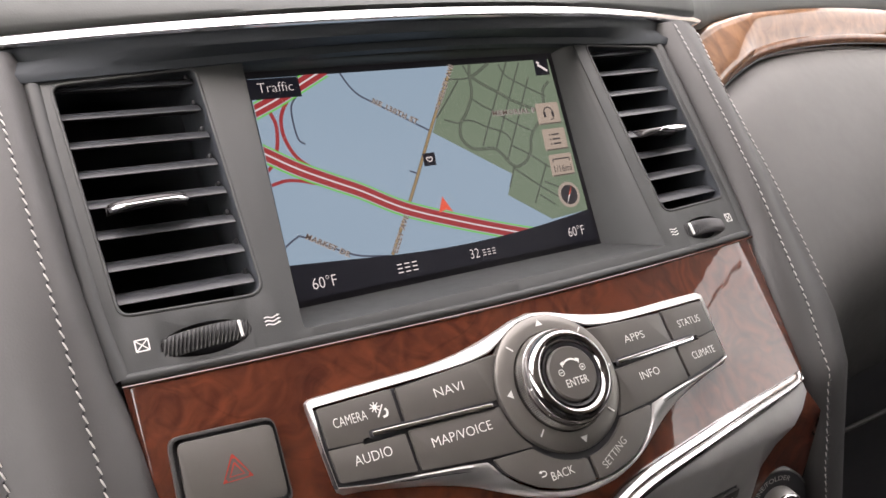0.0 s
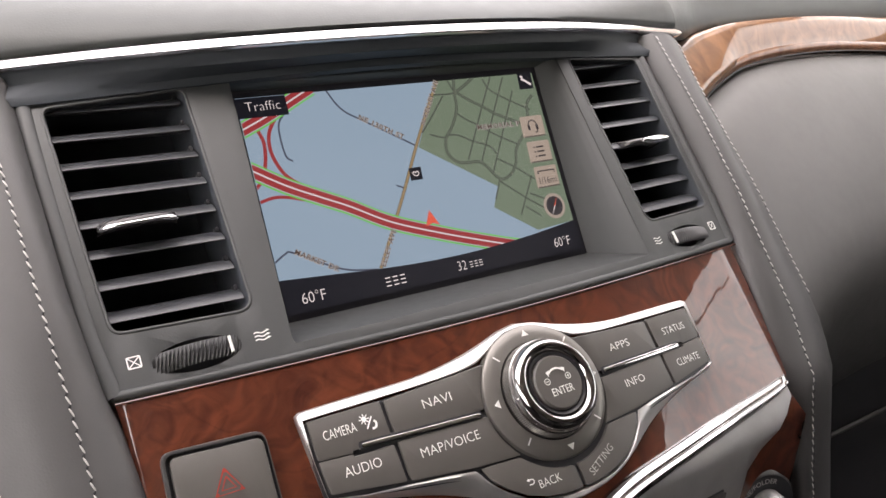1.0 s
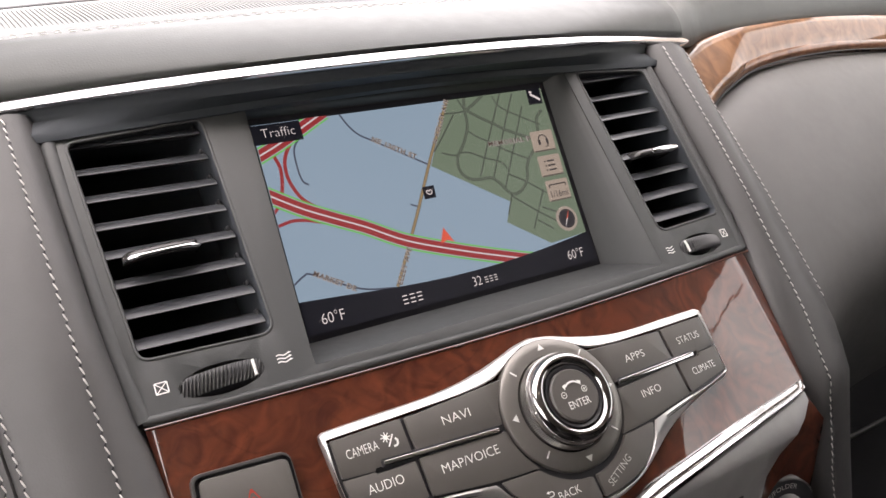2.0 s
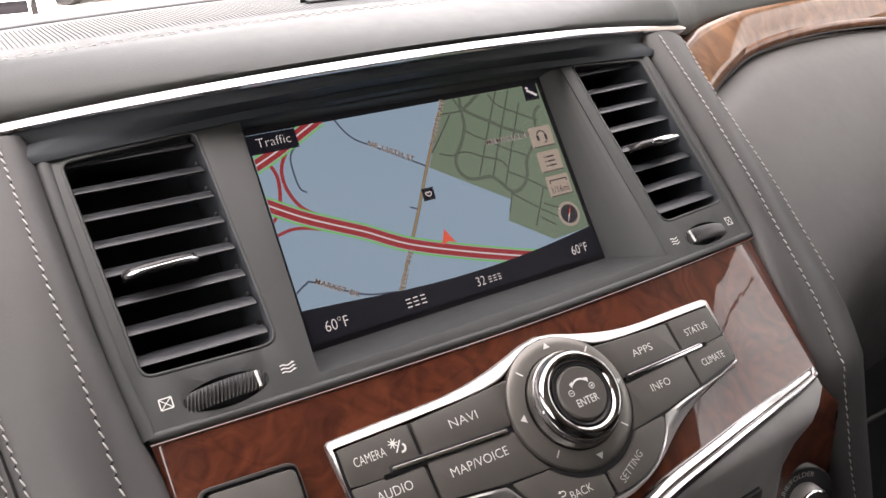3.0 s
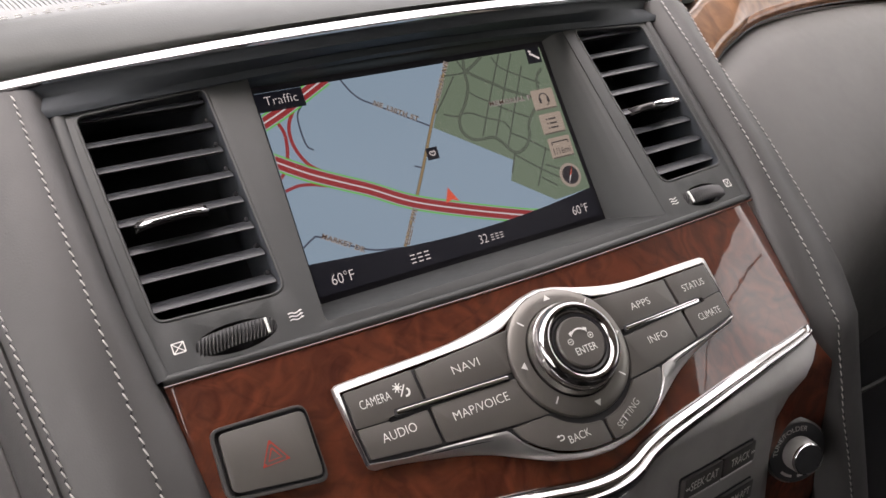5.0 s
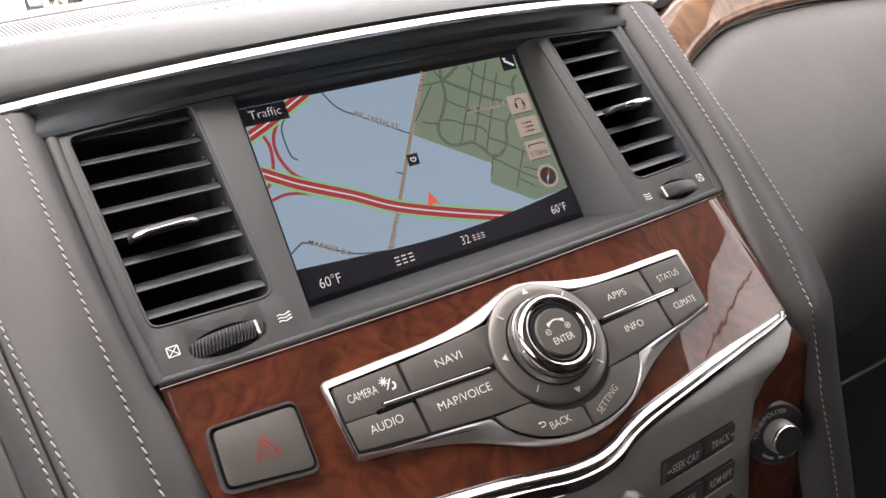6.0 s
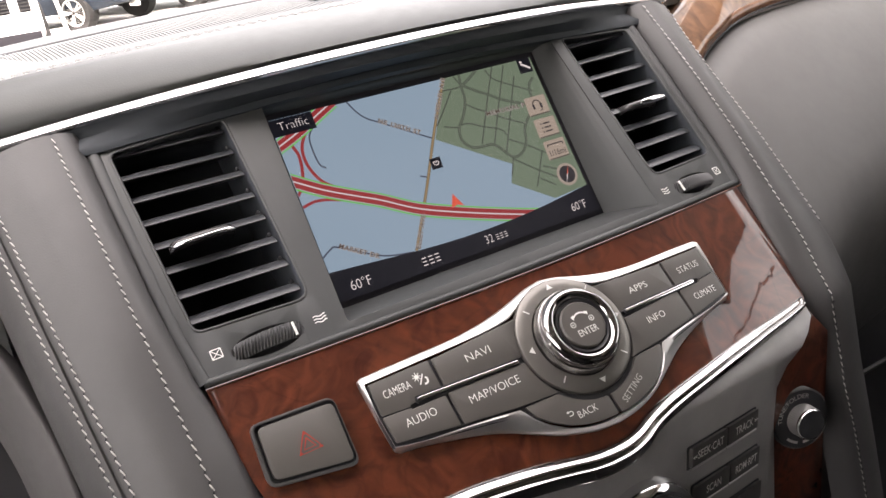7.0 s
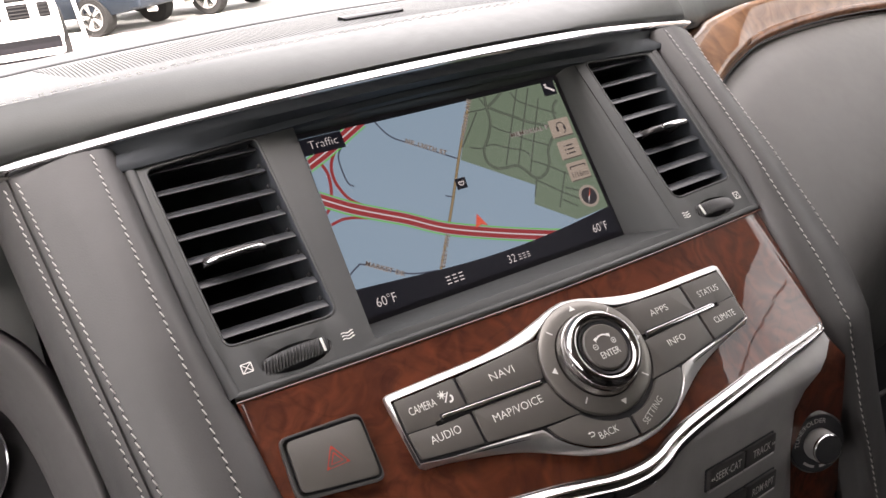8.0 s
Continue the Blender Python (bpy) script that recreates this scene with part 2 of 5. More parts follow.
def spline(points, n=6):
    """A smooth open curve through the points (Catmull-Rom), in any dimension."""
    P = [Vector(p) for p in points]
    P = [2 * P[0] - P[1]] + P + [2 * P[-1] - P[-2]]
    out = []
    for i in range(1, len(P) - 2):
        for j in range(n):
            t = j / n
            a, b, c, d = P[i - 1 : i + 3]
            out.append(tuple(0.5 * ((2 * b) + (c - a) * t + (2 * a - 5 * b + 4 * c - d) * t * t + (3 * b - a - 3 * c + d) * t ** 3)))
    return out + [tuple(P[-2])]


def plate(outline, off, thick, surf=fascia, bevel=0.0, holes=(), step=0.012, crisp=38, rolls=2):
    """A slab with the (x, z) outline given, its face `off` proud of the surface, bent to follow it."""
    bm = bmesh.new()
    for loop in (outline, *holes):
        vs = [bm.verts.new((x, 0, z)) for x, z in loop]
        for a, b in zip(vs, vs[1:] + vs[:1]):
            bm.edges.new((a, b))
    if holes:
        bmesh.ops.triangle_fill(bm, use_beauty=True, use_dissolve=False, edges=bm.edges[:], normal=(0, -1, 0))
    else:
        bmesh.ops.contextual_create(bm, geom=bm.edges[:])
    lo, hi = min(p[0] for p in outline), max(p[0] for p in outline)
    k = math.ceil(lo / step)
    while k * step < hi:
        bmesh.ops.bisect_plane(bm, geom=bm.verts[:] + bm.edges[:] + bm.faces[:], plane_co=(k * step + 1e-5, 0, 0), plane_no=(1, 0, 0))
        k += 1
    if surf is lower:
        bmesh.ops.bisect_plane(bm, geom=bm.verts[:] + bm.edges[:] + bm.faces[:], plane_co=(0, 0, -0.14501), plane_no=(0, 0, 1))
    bmesh.ops.recalc_face_normals(bm, faces=bm.faces)
    for f in bm.faces:
        if f.normal.y > 0:
            f.normal_flip()
    front = bm.faces[:]
    got = bmesh.ops.extrude_face_region(bm, geom=front)
    back = [g for g in got["geom"] if isinstance(g, bmesh.types.BMVert)]
    # the extruded copy becomes the front; the first faces stay as the back
    for v in back:
        v.co.y -= thick
    bmesh.ops.recalc_face_normals(bm, faces=bm.faces)
    if bevel:
        rim = [e for e in bm.edges if len(e.link_faces) == 2 and all(v.co.y < -thick * 0.5 for v in e.verts) and e.calc_face_angle(0) > 0.8]
        bmesh.ops.bevel(bm, geom=rim, offset=bevel, offset_type="OFFSET", segments=rolls, profile=0.5, affect="EDGES", clamp_overlap=True)
    for v in bm.verts:
        v.co.y += surf(v.co.x, v.co.z) - off + thick
    smooth_by_angle(bm, crisp)
    return bm


def frame_at(x, z, surf=fascia, off=0.0):
    """Point on a surface with its across, up and outward directions."""
    h = 1e-4
    sx, sz = (surf(x + h, z) - surf(x - h, z)) / (2 * h), (surf(x, z + h) - surf(x, z - h)) / (2 * h)
    out = Vector((sx, -1, sz)).normalized()
    up = Vector((0, sz, 1)).normalized()
    across = up.cross(out).normalized() * -1
    if across.x < 0:
        across = -across
    return Vector((x, surf(x, z), z)) + out * off, across, up, out


def lathe(profile, at, segs=48, ribs=0, rib=0.0, squash=1.0):
    """A turned body: (radius, height) pairs about the outward direction of the frame `at`."""
    c, u, v, n = at
    bm = bmesh.new()
    rings = []
    for r, h in profile:
        ring = []
        for i in range(segs):
            a = 2 * math.pi * i / segs
            rr = abs(r) + (rib if ribs and r < 0 and i % 2 else 0)
            ring.append(bm.verts.new(c + u * (rr * math.cos(a)) + v * (rr * squash * math.sin(a)) + n * h))
        rings.append(ring)
    for a, b in zip(rings, rings[1:]):
        for i in range(segs):
            bm.faces.new((a[i], a[(i + 1) % segs], b[(i + 1) % segs], b[i]))
    bm.faces.new(rings[-1])
    bm.faces.new(rings[0][::-1])
    bmesh.ops.recalc_face_normals(bm, faces=bm.faces)
    smooth_by_angle(bm)
    return bm


def tube(points, radius, segs=8, flatten=1.0, up=(0, 0, 1), caps=True):
    """A bar along a 3D line; radius: a number or one a point; flatten: depth over height."""
    P = [Vector(p) for p in points]
    bm, rings = bmesh.new(), []
    for i, p in enumerate(P):
        d = (P[min(i + 1, len(P) - 1)] - P[max(i - 1, 0)]).normalized()
        side = d.cross(Vector(up)).normalized()
        top = side.cross(d).normalized()
        r = radius[i] if isinstance(radius, (list, tuple)) else radius
        rings.append([bm.verts.new(p + top * (r * math.sin(a)) + side * (r * flatten * math.cos(a))) for a in (2 * math.pi * j / segs for j in range(segs))])
    for a, b in zip(rings, rings[1:]):
        for j in range(segs):
            bm.faces.new((a[j], a[(j + 1) % segs], b[(j + 1) % segs], b[j]))
    if caps:
        bm.faces.new(rings[0]), bm.faces.new(rings[-1])
    bmesh.ops.recalc_face_normals(bm, faces=bm.faces)
    smooth_by_angle(bm, 50)
    return bm


def sheet(rows, thick=0.0, closed=False, deg=45):
    """A surface through rows of 3D points of equal length; thick: backed by a second skin along +y."""
    bm = bmesh.new()
    V = [[bm.verts.new(p) for p in row] for row in rows]
    for a, b in zip(V, V[1:]):
        for i in range(len(a) - 1):
            bm.faces.new((a[i], a[i + 1], b[i + 1], b[i]))
        if closed:
            bm.faces.new((a[-1], a[0], b[0], b[-1]))
    bmesh.ops.recalc_face_normals(bm, faces=bm.faces)
    if thick:
        bmesh.ops.solidify(bm, geom=bm.faces[:], thickness=thick)
    smooth_by_angle(bm, deg)
    return bm


def block(x0, x1, y0, y1, z0, z1, bevel=0.0, segs=2):
    bm = bmesh.new()
    bmesh.ops.create_cube(bm, size=1.0)
    for v in bm.verts:
        v.co = Vector(((x0 + x1) / 2 + v.co.x * (x1 - x0), (y0 + y1) / 2 + v.co.y * (y1 - y0), (z0 + z1) / 2 + v.co.z * (z1 - z0)))
    if bevel:
        bmesh.ops.bevel(bm, geom=bm.edges[:], offset=bevel, segments=segs, profile=0.5, affect="EDGES", clamp_overlap=True)
    smooth_by_angle(bm)
    return bm


def ribbon(points, width, depth):
    """A flat stripe in the display's plane."""
    P = [Vector(p) for p in points]
    bm, prev = bmesh.new(), None
    for i, p in enumerate(P):
        d = (P[min(i + 1, len(P) - 1)] - P[max(i - 1, 0)]).normalized() * (width / 2)
        pair = (bm.verts.new((p.x - d.y, depth, p.y + d.x)), bm.verts.new((p.x + d.y, depth, p.y - d.x)))
        if prev:
            bm.faces.new((prev[0], prev[1], pair[1], pair[0]))
        prev = pair
    bmesh.ops.recalc_face_normals(bm, faces=bm.faces)
    for f in bm.faces:
        if f.normal.y > 0:
            f.normal_flip()
    return bm


def patch(outline, depth, surf=None):
    bm = bmesh.new()
    f = bm.faces.new([bm.verts.new((x, depth + (surf(x, z) if surf else 0), z)) for x, z in outline])
    bmesh.ops.triangulate(bm, faces=[f])
    bmesh.ops.recalc_face_normals(bm, faces=bm.faces)
    for f in bm.faces:
        if f.normal.y > 0:
            f.normal_flip()
    return bm


def merge(*parts_):
    """Joins bmeshes into the first."""
    out = parts_[0]
    for b in parts_[1:]:
        me = bpy.data.meshes.new("tmp")
        b.to_mesh(me)
        b.free()
        out.from_mesh(me)
        bpy.data.meshes.remove(me)
    return out


def words(body, x, z, size, surf=flat, off=0.0, turn=0.0, wide=1.0, bold=0.0, arc=None, fit=0.0, spacing=1.0):
    """Lettering centred at (x, z) on a surface; arc: (centre x, centre z, radius, degrees) bends it round a circle; fit: its width."""
    cu = bpy.data.curves.new("lettering", "FONT")
    cu.body, cu.size, cu.align_x, cu.align_y = body, size, "CENTER", "CENTER"
    cu.resolution_u, cu.offset, cu.space_character = 3, bold, spacing
    tmp = bpy.data.objects.new("lettering", cu)
    me = bpy.data.meshes.new_from_object(tmp)
    bm = bmesh.new()
    bm.from_mesh(me)
    bpy.data.objects.remove(tmp)
    bpy.data.meshes.remove(me)
    bpy.data.curves.remove(cu)
    if fit:
        us = [v.co.x for v in bm.verts]
        wide = fit / (max(us) - min(us))
    c, s = math.cos(radians(turn)), math.sin(radians(turn))
    for v in bm.verts:
        u, w = v.co.x * wide, v.co.y
        if arc:
            a = radians(arc[3]) - u / arc[2]
            px, pz = arc[0] + (arc[2] + w) * math.cos(a), arc[1] + (arc[2] + w) * math.sin(a)
        else:
            px, pz = x + c * u - s * w, z + s * u + c * w
        v.co = Vector((px, surf(px, pz) - off, pz))
    return bm


def stitches(path, length, gap, radius, slant=0.0, across=None):
    """A row of short thread dashes along a 3D line."""
    P = [Vector(p) for p in path]
    seg = [(b - a).length for a, b in zip(P, P[1:])]
    total, pos = sum(seg), 0.0

    def at(d):
        for a, b, s in zip(P, P[1:], seg):
            if d <= s:
                return a.lerp(b, d / s)
            d -= s
        return P[-1]

    bm = bmesh.new()
    while pos + length < total:
        a, b = at(pos), at(pos + length)
        d = (b - a).normalized()
        side = (across or Vector((1, 0, 0)))
        a, b = a - side * slant, b + side * slant
        m, nrm = (a + b) / 2, Vector((0, -1, 0.25)).normalized()
        w = d.cross(nrm).normalized()
        ring = []
        for t, k in ((0.0, 0.45), (0.25, 1.0), (0.75, 1.0), (1.0, 0.45)):
            p = a.lerp(b, t) + nrm * (radius * 0.5 * (1 if 0 < t < 1 else -0.6))
            ring.append([bm.verts.new(p + w * (radius * k * x) + nrm * (radius * k * y)) for x, y in ((-1, -0.3), (-0.6, 0.7), (0.6, 0.7), (1, -0.3))])
        for r0, r1 in zip(ring, ring[1:]):
            for j in range(3):
                bm.faces.new((r0[j], r0[j + 1], r1[j + 1], r1[j]))
        pos += length + gap
    bmesh.ops.recalc_face_normals(bm, faces=bm.faces)
    for f in bm.faces:
        f.smooth = True
        if f.normal.y > 0:
            f.normal_flip()
    return bm


# ---- the large structure: ground, car shell ----
HERE = Matrix.Identity(4)
ground = thing("ground", "pale sunlit concrete parking lot", "ground", kind="structure", frame_of=HERE)
g = bmesh.new()
bmesh.ops.create_grid(g, x_segments=8, y_segments=8, size=600)
part("paving", g, concrete, ground)

shell = thing("cabin_shell", "closed car cabin with roof, doors and window openings", "car cabin", kind="structure", frame_of=HERE)
part("cabin_floor", block(-0.92, 0.92, -2.6, 1.0, 0.40, 0.45), carpet, shell)
part("roof", block(-0.97, 0.97, -2.6, -0.10, 1.88, 1.95, 0.01), headliner, shell, "light fabric headliner")
part("rear_wall", block(-0.92, 0.92, -2.65, -2.6, 0.40, 1.95), trim_dark, shell)
for sx in (-1, 1):
    for y0, y1 in ((-2.6, -0.88), (0.45, 1.0)) if sx < 0 else ((-2.6, 1.0),):  # gap on the driver's side, closed lower by door_sill to admit more light
        part("door_wall", block(min(sx * 0.92, sx * 0.97), max(sx * 0.92, sx * 0.97), y0, y1, 0.40, 1.36), trim_dark, shell)
    for y in (-2.6, -1.55, -0.88):
        part("door_pillar", block(min(sx * 0.90, sx * 0.96), max(sx * 0.90, sx * 0.96), y, y + 0.12, 1.28, 1.9), trim_dark, shell)
    part("roof_rail", block(min(sx * 0.87, sx * 0.97), max(sx * 0.87, sx * 0.97), -2.6, -0.40, 1.76, 1.93, 0.02), headliner, shell)
    post_rows = []
    for y in (-0.44, -0.36, -0.20, 0.0, 0.25, 0.52, 0.95):
        z1 = min(1.95, 1.92 - 0.435 * (y + 0.29))
        z0 = min(1.75, z1 - max(0.14, min(0.26, 0.20 - 0.2 * y)))
        post_rows.append([(sx * 0.95, y, z0), (sx * 0.88, y, z0 + 0.02), (sx * 0.86, y, z1 - 0.04), (sx * 0.90, y, z1), (sx * 0.97, y, z1)])
    part("windscreen_pillar", sheet(post_rows, closed=True), headliner, shell)
for sx in (-1, 1):
    # unseen opaque panes, added to keep out light from behind
    for y0, y1 in ((-2.48, -1.55), (-1.43, -0.88)):
        part("rear_light_block", block(min(sx * 0.92, sx * 0.93), max(sx * 0.92, sx * 0.93), y0, y1, 1.28, 1.86), car_glass, shell, "unseen dark pane that keeps out light at the rear")
# the driver's pane is unseen and only trims the light
part("front_window", block(-0.930, -0.925, -0.76, 0.45, 1.30, 1.86), driver_glass, shell, "unseen driver window pane that trims the light from the left")
part("front_window", block(0.925, 0.930, -0.76, 0.45, 1.30, 1.86), side_glass, shell, "passenger window pane, tinted to trim the light from the right")
part("door_sill", block(-0.97, -0.92, -0.88, 0.45, 0.40, 1.30), trim_dark, shell)
part("firewall", block(-0.92, 0.92, 0.96, 1.0, 0.45, 1.25), trim_dark, shell)
for sx in (-0.42, 0.42):
    seat = thing("front_seat", "dark leather front seat facing the dashboard", "seat", (sx, -0.9, 0.45), "front seats", frame_of=HERE)
    part("cushion", block(sx - 0.26, sx + 0.26, -1.15, -0.62, 0.62, 0.80, 0.06, 3), trim_dark, seat)
    part("base", block(sx - 0.2, sx + 0.2, -1.1, -0.7, 0.45, 0.64, 0.02), carpet, seat)
    part("backrest", block(sx - 0.25, sx + 0.25, -1.3, -1.14, 0.75, 1.38, 0.06, 3), trim_dark, seat)
    part("headrest", block(sx - 0.13, sx + 0.13, -1.3, -1.2, 1.42, 1.6, 0.04, 3), trim_dark, seat)


# ---- dashboard top ----
def trim_y(x):
    return -0.040 + 1.5445 * x * x - 9.9 * x ** 4


def trim_z(x):
    return 0.095 + 0.5217 * x * x - 4.815 * x ** 4


# front edge of the padded top beyond the bright strip
EDGE_R = [(0.236, 0.0155, 0.1125), (0.26, 0.038, 0.117), (0.30, 0.062, 0.1245), (0.335, 0.078, 0.135), (0.40, 0.088, 0.143), (0.49, 0.097, 0.1487), (0.68, 0.115, 0.149), (0.88, 0.13, 0.149)]


def seam_at(x):
    """World depth and height of the stitched seam across the top."""
    q = min(x * x, 0.09)
    return 0.0904 + 0.251 * q, 0.1153 - 0.156 * q


def pad_row(x, y, z):
    """Front-to-back profile of the padded top that starts at the local point (x, y, z)."""
    wy, wz = y * CA + z * SA, -y * SA + z * CA
    sy, top = seam_at(x)
    sy = max(sy, wy + 0.03)
    top = max(top, wz + 0.012)
    back = 0.232 + 0.03 * min(abs(x + 0.1), 0.5)
    prof = [(wy + 0.006, wz - 0.004), (wy + 0.001, wz + 0.001), *[(wy + 0.001 + (sy - wy) * u, wz + (top - wz) * v) for u, v in ((0.02, 0.15), (0.09, 0.34), (0.26, 0.60), (0.46, 0.79), (0.70, 0.93))],
            (sy - 0.006, top), (sy, top - 0.0012), (sy + 0.006, top), (max(sy + 0.03, back - 0.02), top - 0.001), (max(sy + 0.04, back), top - 0.003), (max(sy + 0.05, back + 0.012), top - 0.008), (max(sy + 0.06, back + 0.06), top - 0.04), (0.55, 0.0), (0.9, -0.03)]
    return [local(x, a, b) for a, b in prof]


xs = [-0.88, -0.6, -0.45, -0.36] + [-0.30 + 0.015 * i for i in range(36)]
rows = [pad_row(x, trim_y(min(abs(x), 0.24)), trim_z(min(abs(x), 0.24)) + 0.003) for x in xs]
rows += [pad_row(*p) for p in spline(EDGE_R, 4)]
dash_top = thing("dashboard_top", "grey stitched leather dashboard top under the windscreen", "dashboard", (0, 0.1, 0.1))
part("pad", sheet(rows, deg=85), pad_leather, dash_top)
for shift, mat in ((-0.0038, thread), (0.0036, thread)):
    line = [local(x, seam_at(x)[0] + shift, seam_at(x)[1] + 0.0002) for x in [-0.40 + 0.02 * i for i in range(36)]]
    part("stitching", stitches(line, 0.0036, 0.0028, 0.00024, across=Vector((0, 1, 0))), mat, dash_top, "pale thread stitching", kind="stuff")

# ribbed speaker grille in the dashboard top
grille = thing("speaker_grille", "long ribbed black plastic grille in the dashboard top", "grille", local(-0.05, 0.13, 0.117))


def grille_edge(x):
    """Front and back of the grille in world depth; it tapers to a point at its left end."""
    t = max(0.0, min(1.0, (x + 0.206) / 0.028))
    return 0.214 - 0.090 * math.sin(t * math.pi / 2) - 0.012 * min(1.0, max(0.0, (x + 0.178) / 0.1)), 0.216 - 0.016 * t


def grille_z(x, y):
    return seam_at(x)[1] + 0.0006 - 0.012 * max(0.0, y - 0.12)


gx = [-0.206 + 0.006 * i for i in range(64)]
part("tray", sheet([[local(x, f + (b - f) * t, grille_z(x, f + (b - f) * t) - (0.0014 if t == 0 else 0.0005)) for t in (0, 0.14, 0.6, 1)] for x in gx for f, b in (grille_edge(x),)]), soft_plastic, grille)
for i in range(154):
    x = -0.203 + 0.0024 * i
    f, b = grille_edge(x)
    if b - f < 0.004:
        continue
    rows = []
    for t in (0, 0.14, 0.5, 1):
        y = f + (b - f) * t
        rows.append([local(x + 0.001 - 0.003 * t + dx, y, grille_z(x, y) + dz - (0.0010 if t == 0 else 0.0)) for dx, dz in ((-0.00086, -0.0006), (-0.00060, 0.0003), (0.0, 0.0004), (0.00060, 0.0003), (0.00086, -0.0006))])
    part("rib", sheet(rows), pad_leather, grille)
slot = thing("light_sensor", "small flat grey sensor with a black slot", "sensor", local(0, 0.137, 0.1155))
part("housing", sheet([[local(x, 0.1385 - 0.047 * (x + 0.016) + dy, 0.1160 + dz) for dy, dz in ((-0.0052, -0.0030), (-0.0050, 0.0016), (-0.0040, 0.0022), (0.0040, 0.0022), (0.0052, 0.0014), (0.0054, -0.0030))] for x in (-0.017, -0.016, 0.0, 0.014, 0.026, 0.027)]), pad_leather, slot, "flat grey housing")
part("lens", tube([local(-0.0155, 0.1333, 0.1168), local(0.0255, 0.1314, 0.1168)], 0.0009), black_plastic, slot)

cowl = thing("windscreen_cowl", "dark cowl strip at the foot of the windscreen", "cowl", local(0, 0.34, 0.1))
part("beaded_edge", tube([local(x, 0.240 + 0.03 * min(abs(x + 0.1), 0.5), seam_at(x)[1] - 0.0040) for x in [-0.85 + 0.05 * i for i in range(35)]], 0.0016, segs=6), black_plastic, cowl)
part("strip", sheet([[local(x, y + 0.03 * min(abs(x + 0.1), 0.5), seam_at(x)[1] + z) for y, z in ((0.242, -0.008), (0.246, -0.0035), (0.30, -0.0035), (0.33, -0.012))] for x in [-0.85 + 0.1 * i for i in range(18)]]), dark_plastic, cowl)

# bright strip along the brow
strip = thing("chrome_trim_strip", "polished chrome strip curving along the dashboard brow", "trim", (0, 0, 0.107))
rows = []
for i in range(96):
    x = -0.2375 + 0.475 * i / 95
    k = min(1.0, (0.2380 - abs(x)) / 0.0012) ** 0.5
    prof = [(0.006, -0.0034), (-0.0012, -0.0036), (-0.0022, -0.0028), (-0.0016, -0.0008), (-0.0004, 0.0014), (0.0012, 0.0030), (0.0026, 0.0036), (0.008, 0.0030)]
    rows.append([(x, trim_y(x) + a, trim_z(x) + c * k) for a, c in prof])
part("bar", sheet(rows), chrome, strip)

# ---- centre bezel ----
bezel = thing("centre_bezel", "soft grey plastic bezel framing the display and air vents", "bezel", (0, -0.04, -0.046))
VENT = [(0.1122, -0.0212), (0.1655, -0.0186), (0.1718, 0.0850), (0.1135, 0.0870)]
vent_r = rounded(VENT, [0.006, 0.004, 0.004, 0.003], 3)
vent_l = [(-x, z) for x, z in vent_r][::-1]
DISPLAY_HOLE = rounded([(-0.1004, -0.0400), (0.1010, -0.0400), (0.1035, 0.0885), (-0.0918, 0.0885)], 0.002, 2)
outer = [(-0.1695, -0.0448), (-0.12, -0.0466), (-0.06, -0.0480), (0.0, -0.0487), (0.06, -0.0480), (0.12, -0.0466), (0.1695, -0.0448), (0.1728, 0.0), (0.1758, 0.060), (0.1778, 0.0935), (-0.1778, 0.0935), (-0.1758, 0.060), (-0.1728, 0.0)]
wheel_slot = lambda sx: [(sx * 0.1375 + 0.0172 * math.cos(2 * math.pi * i / 40), -0.0345 + 0.0064 * math.sin(2 * math.pi * i / 40)) for i in range(40)]
part("face", plate(outer, 0.0, 0.006, bevel=0.0012, holes=[vent_r, vent_l, DISPLAY_HOLE, wheel_slot(-1), wheel_slot(1)]), soft_plastic, bezel)
for sx in (-1, 1):
    edge = [(sx * x, fascia(x, z) + 0.0026, z) for x, z in spline([(0.1700, -0.0440), (0.1735, -0.020), (0.1748, 0.0), (0.1765, 0.030), (0.1780, 0.060), (0.1787, 0.088), (0.1788, 0.0945)], 5)]
    part("side_lip", tube(edge, [0.0040] * (len(edge) - 3) + [0.0034, 0.0026, 0.0014], segs=14), soft_plastic, bezel, "rounded side lip")
edge = [(x, fascia(x, z) + 0.0010, z) for x, z in spline([(-0.1705, -0.0432), (-0.12, -0.0450), (-0.06, -0.0464), (0.0, -0.0471), (0.06, -0.0464), (0.12, -0.0450), (0.1705, -0.0432)], 6)]
part("bottom_lip", tube(edge, 0.0022, segs=12), soft_plastic, bezel, "rounded bottom lip")
# sloping walls from the face back to the display
rim = [(x, fascia(x, z) + 0.001, z) for x, z in DISPLAY_HOLE]
inner = [(max(-0.0915, min(0.0915, x)), 0.0016, -0.0285 if z < 0 else 0.0855) for x, z in DISPLAY_HOLE]
swell = lambda t: [tuple(Vector(a).lerp(Vector(b), t) + Vector((0, -0.0030 * math.sin(math.pi * t), 0)) * (1 if a[2] > -0.03 else 0.3)) for a, b in zip(rim, inner)]
part("display_recess", sheet([rim, swell(0.12), swell(0.28), swell(0.5), swell(0.75), inner], closed=True, deg=60), soft_plastic, bezel)
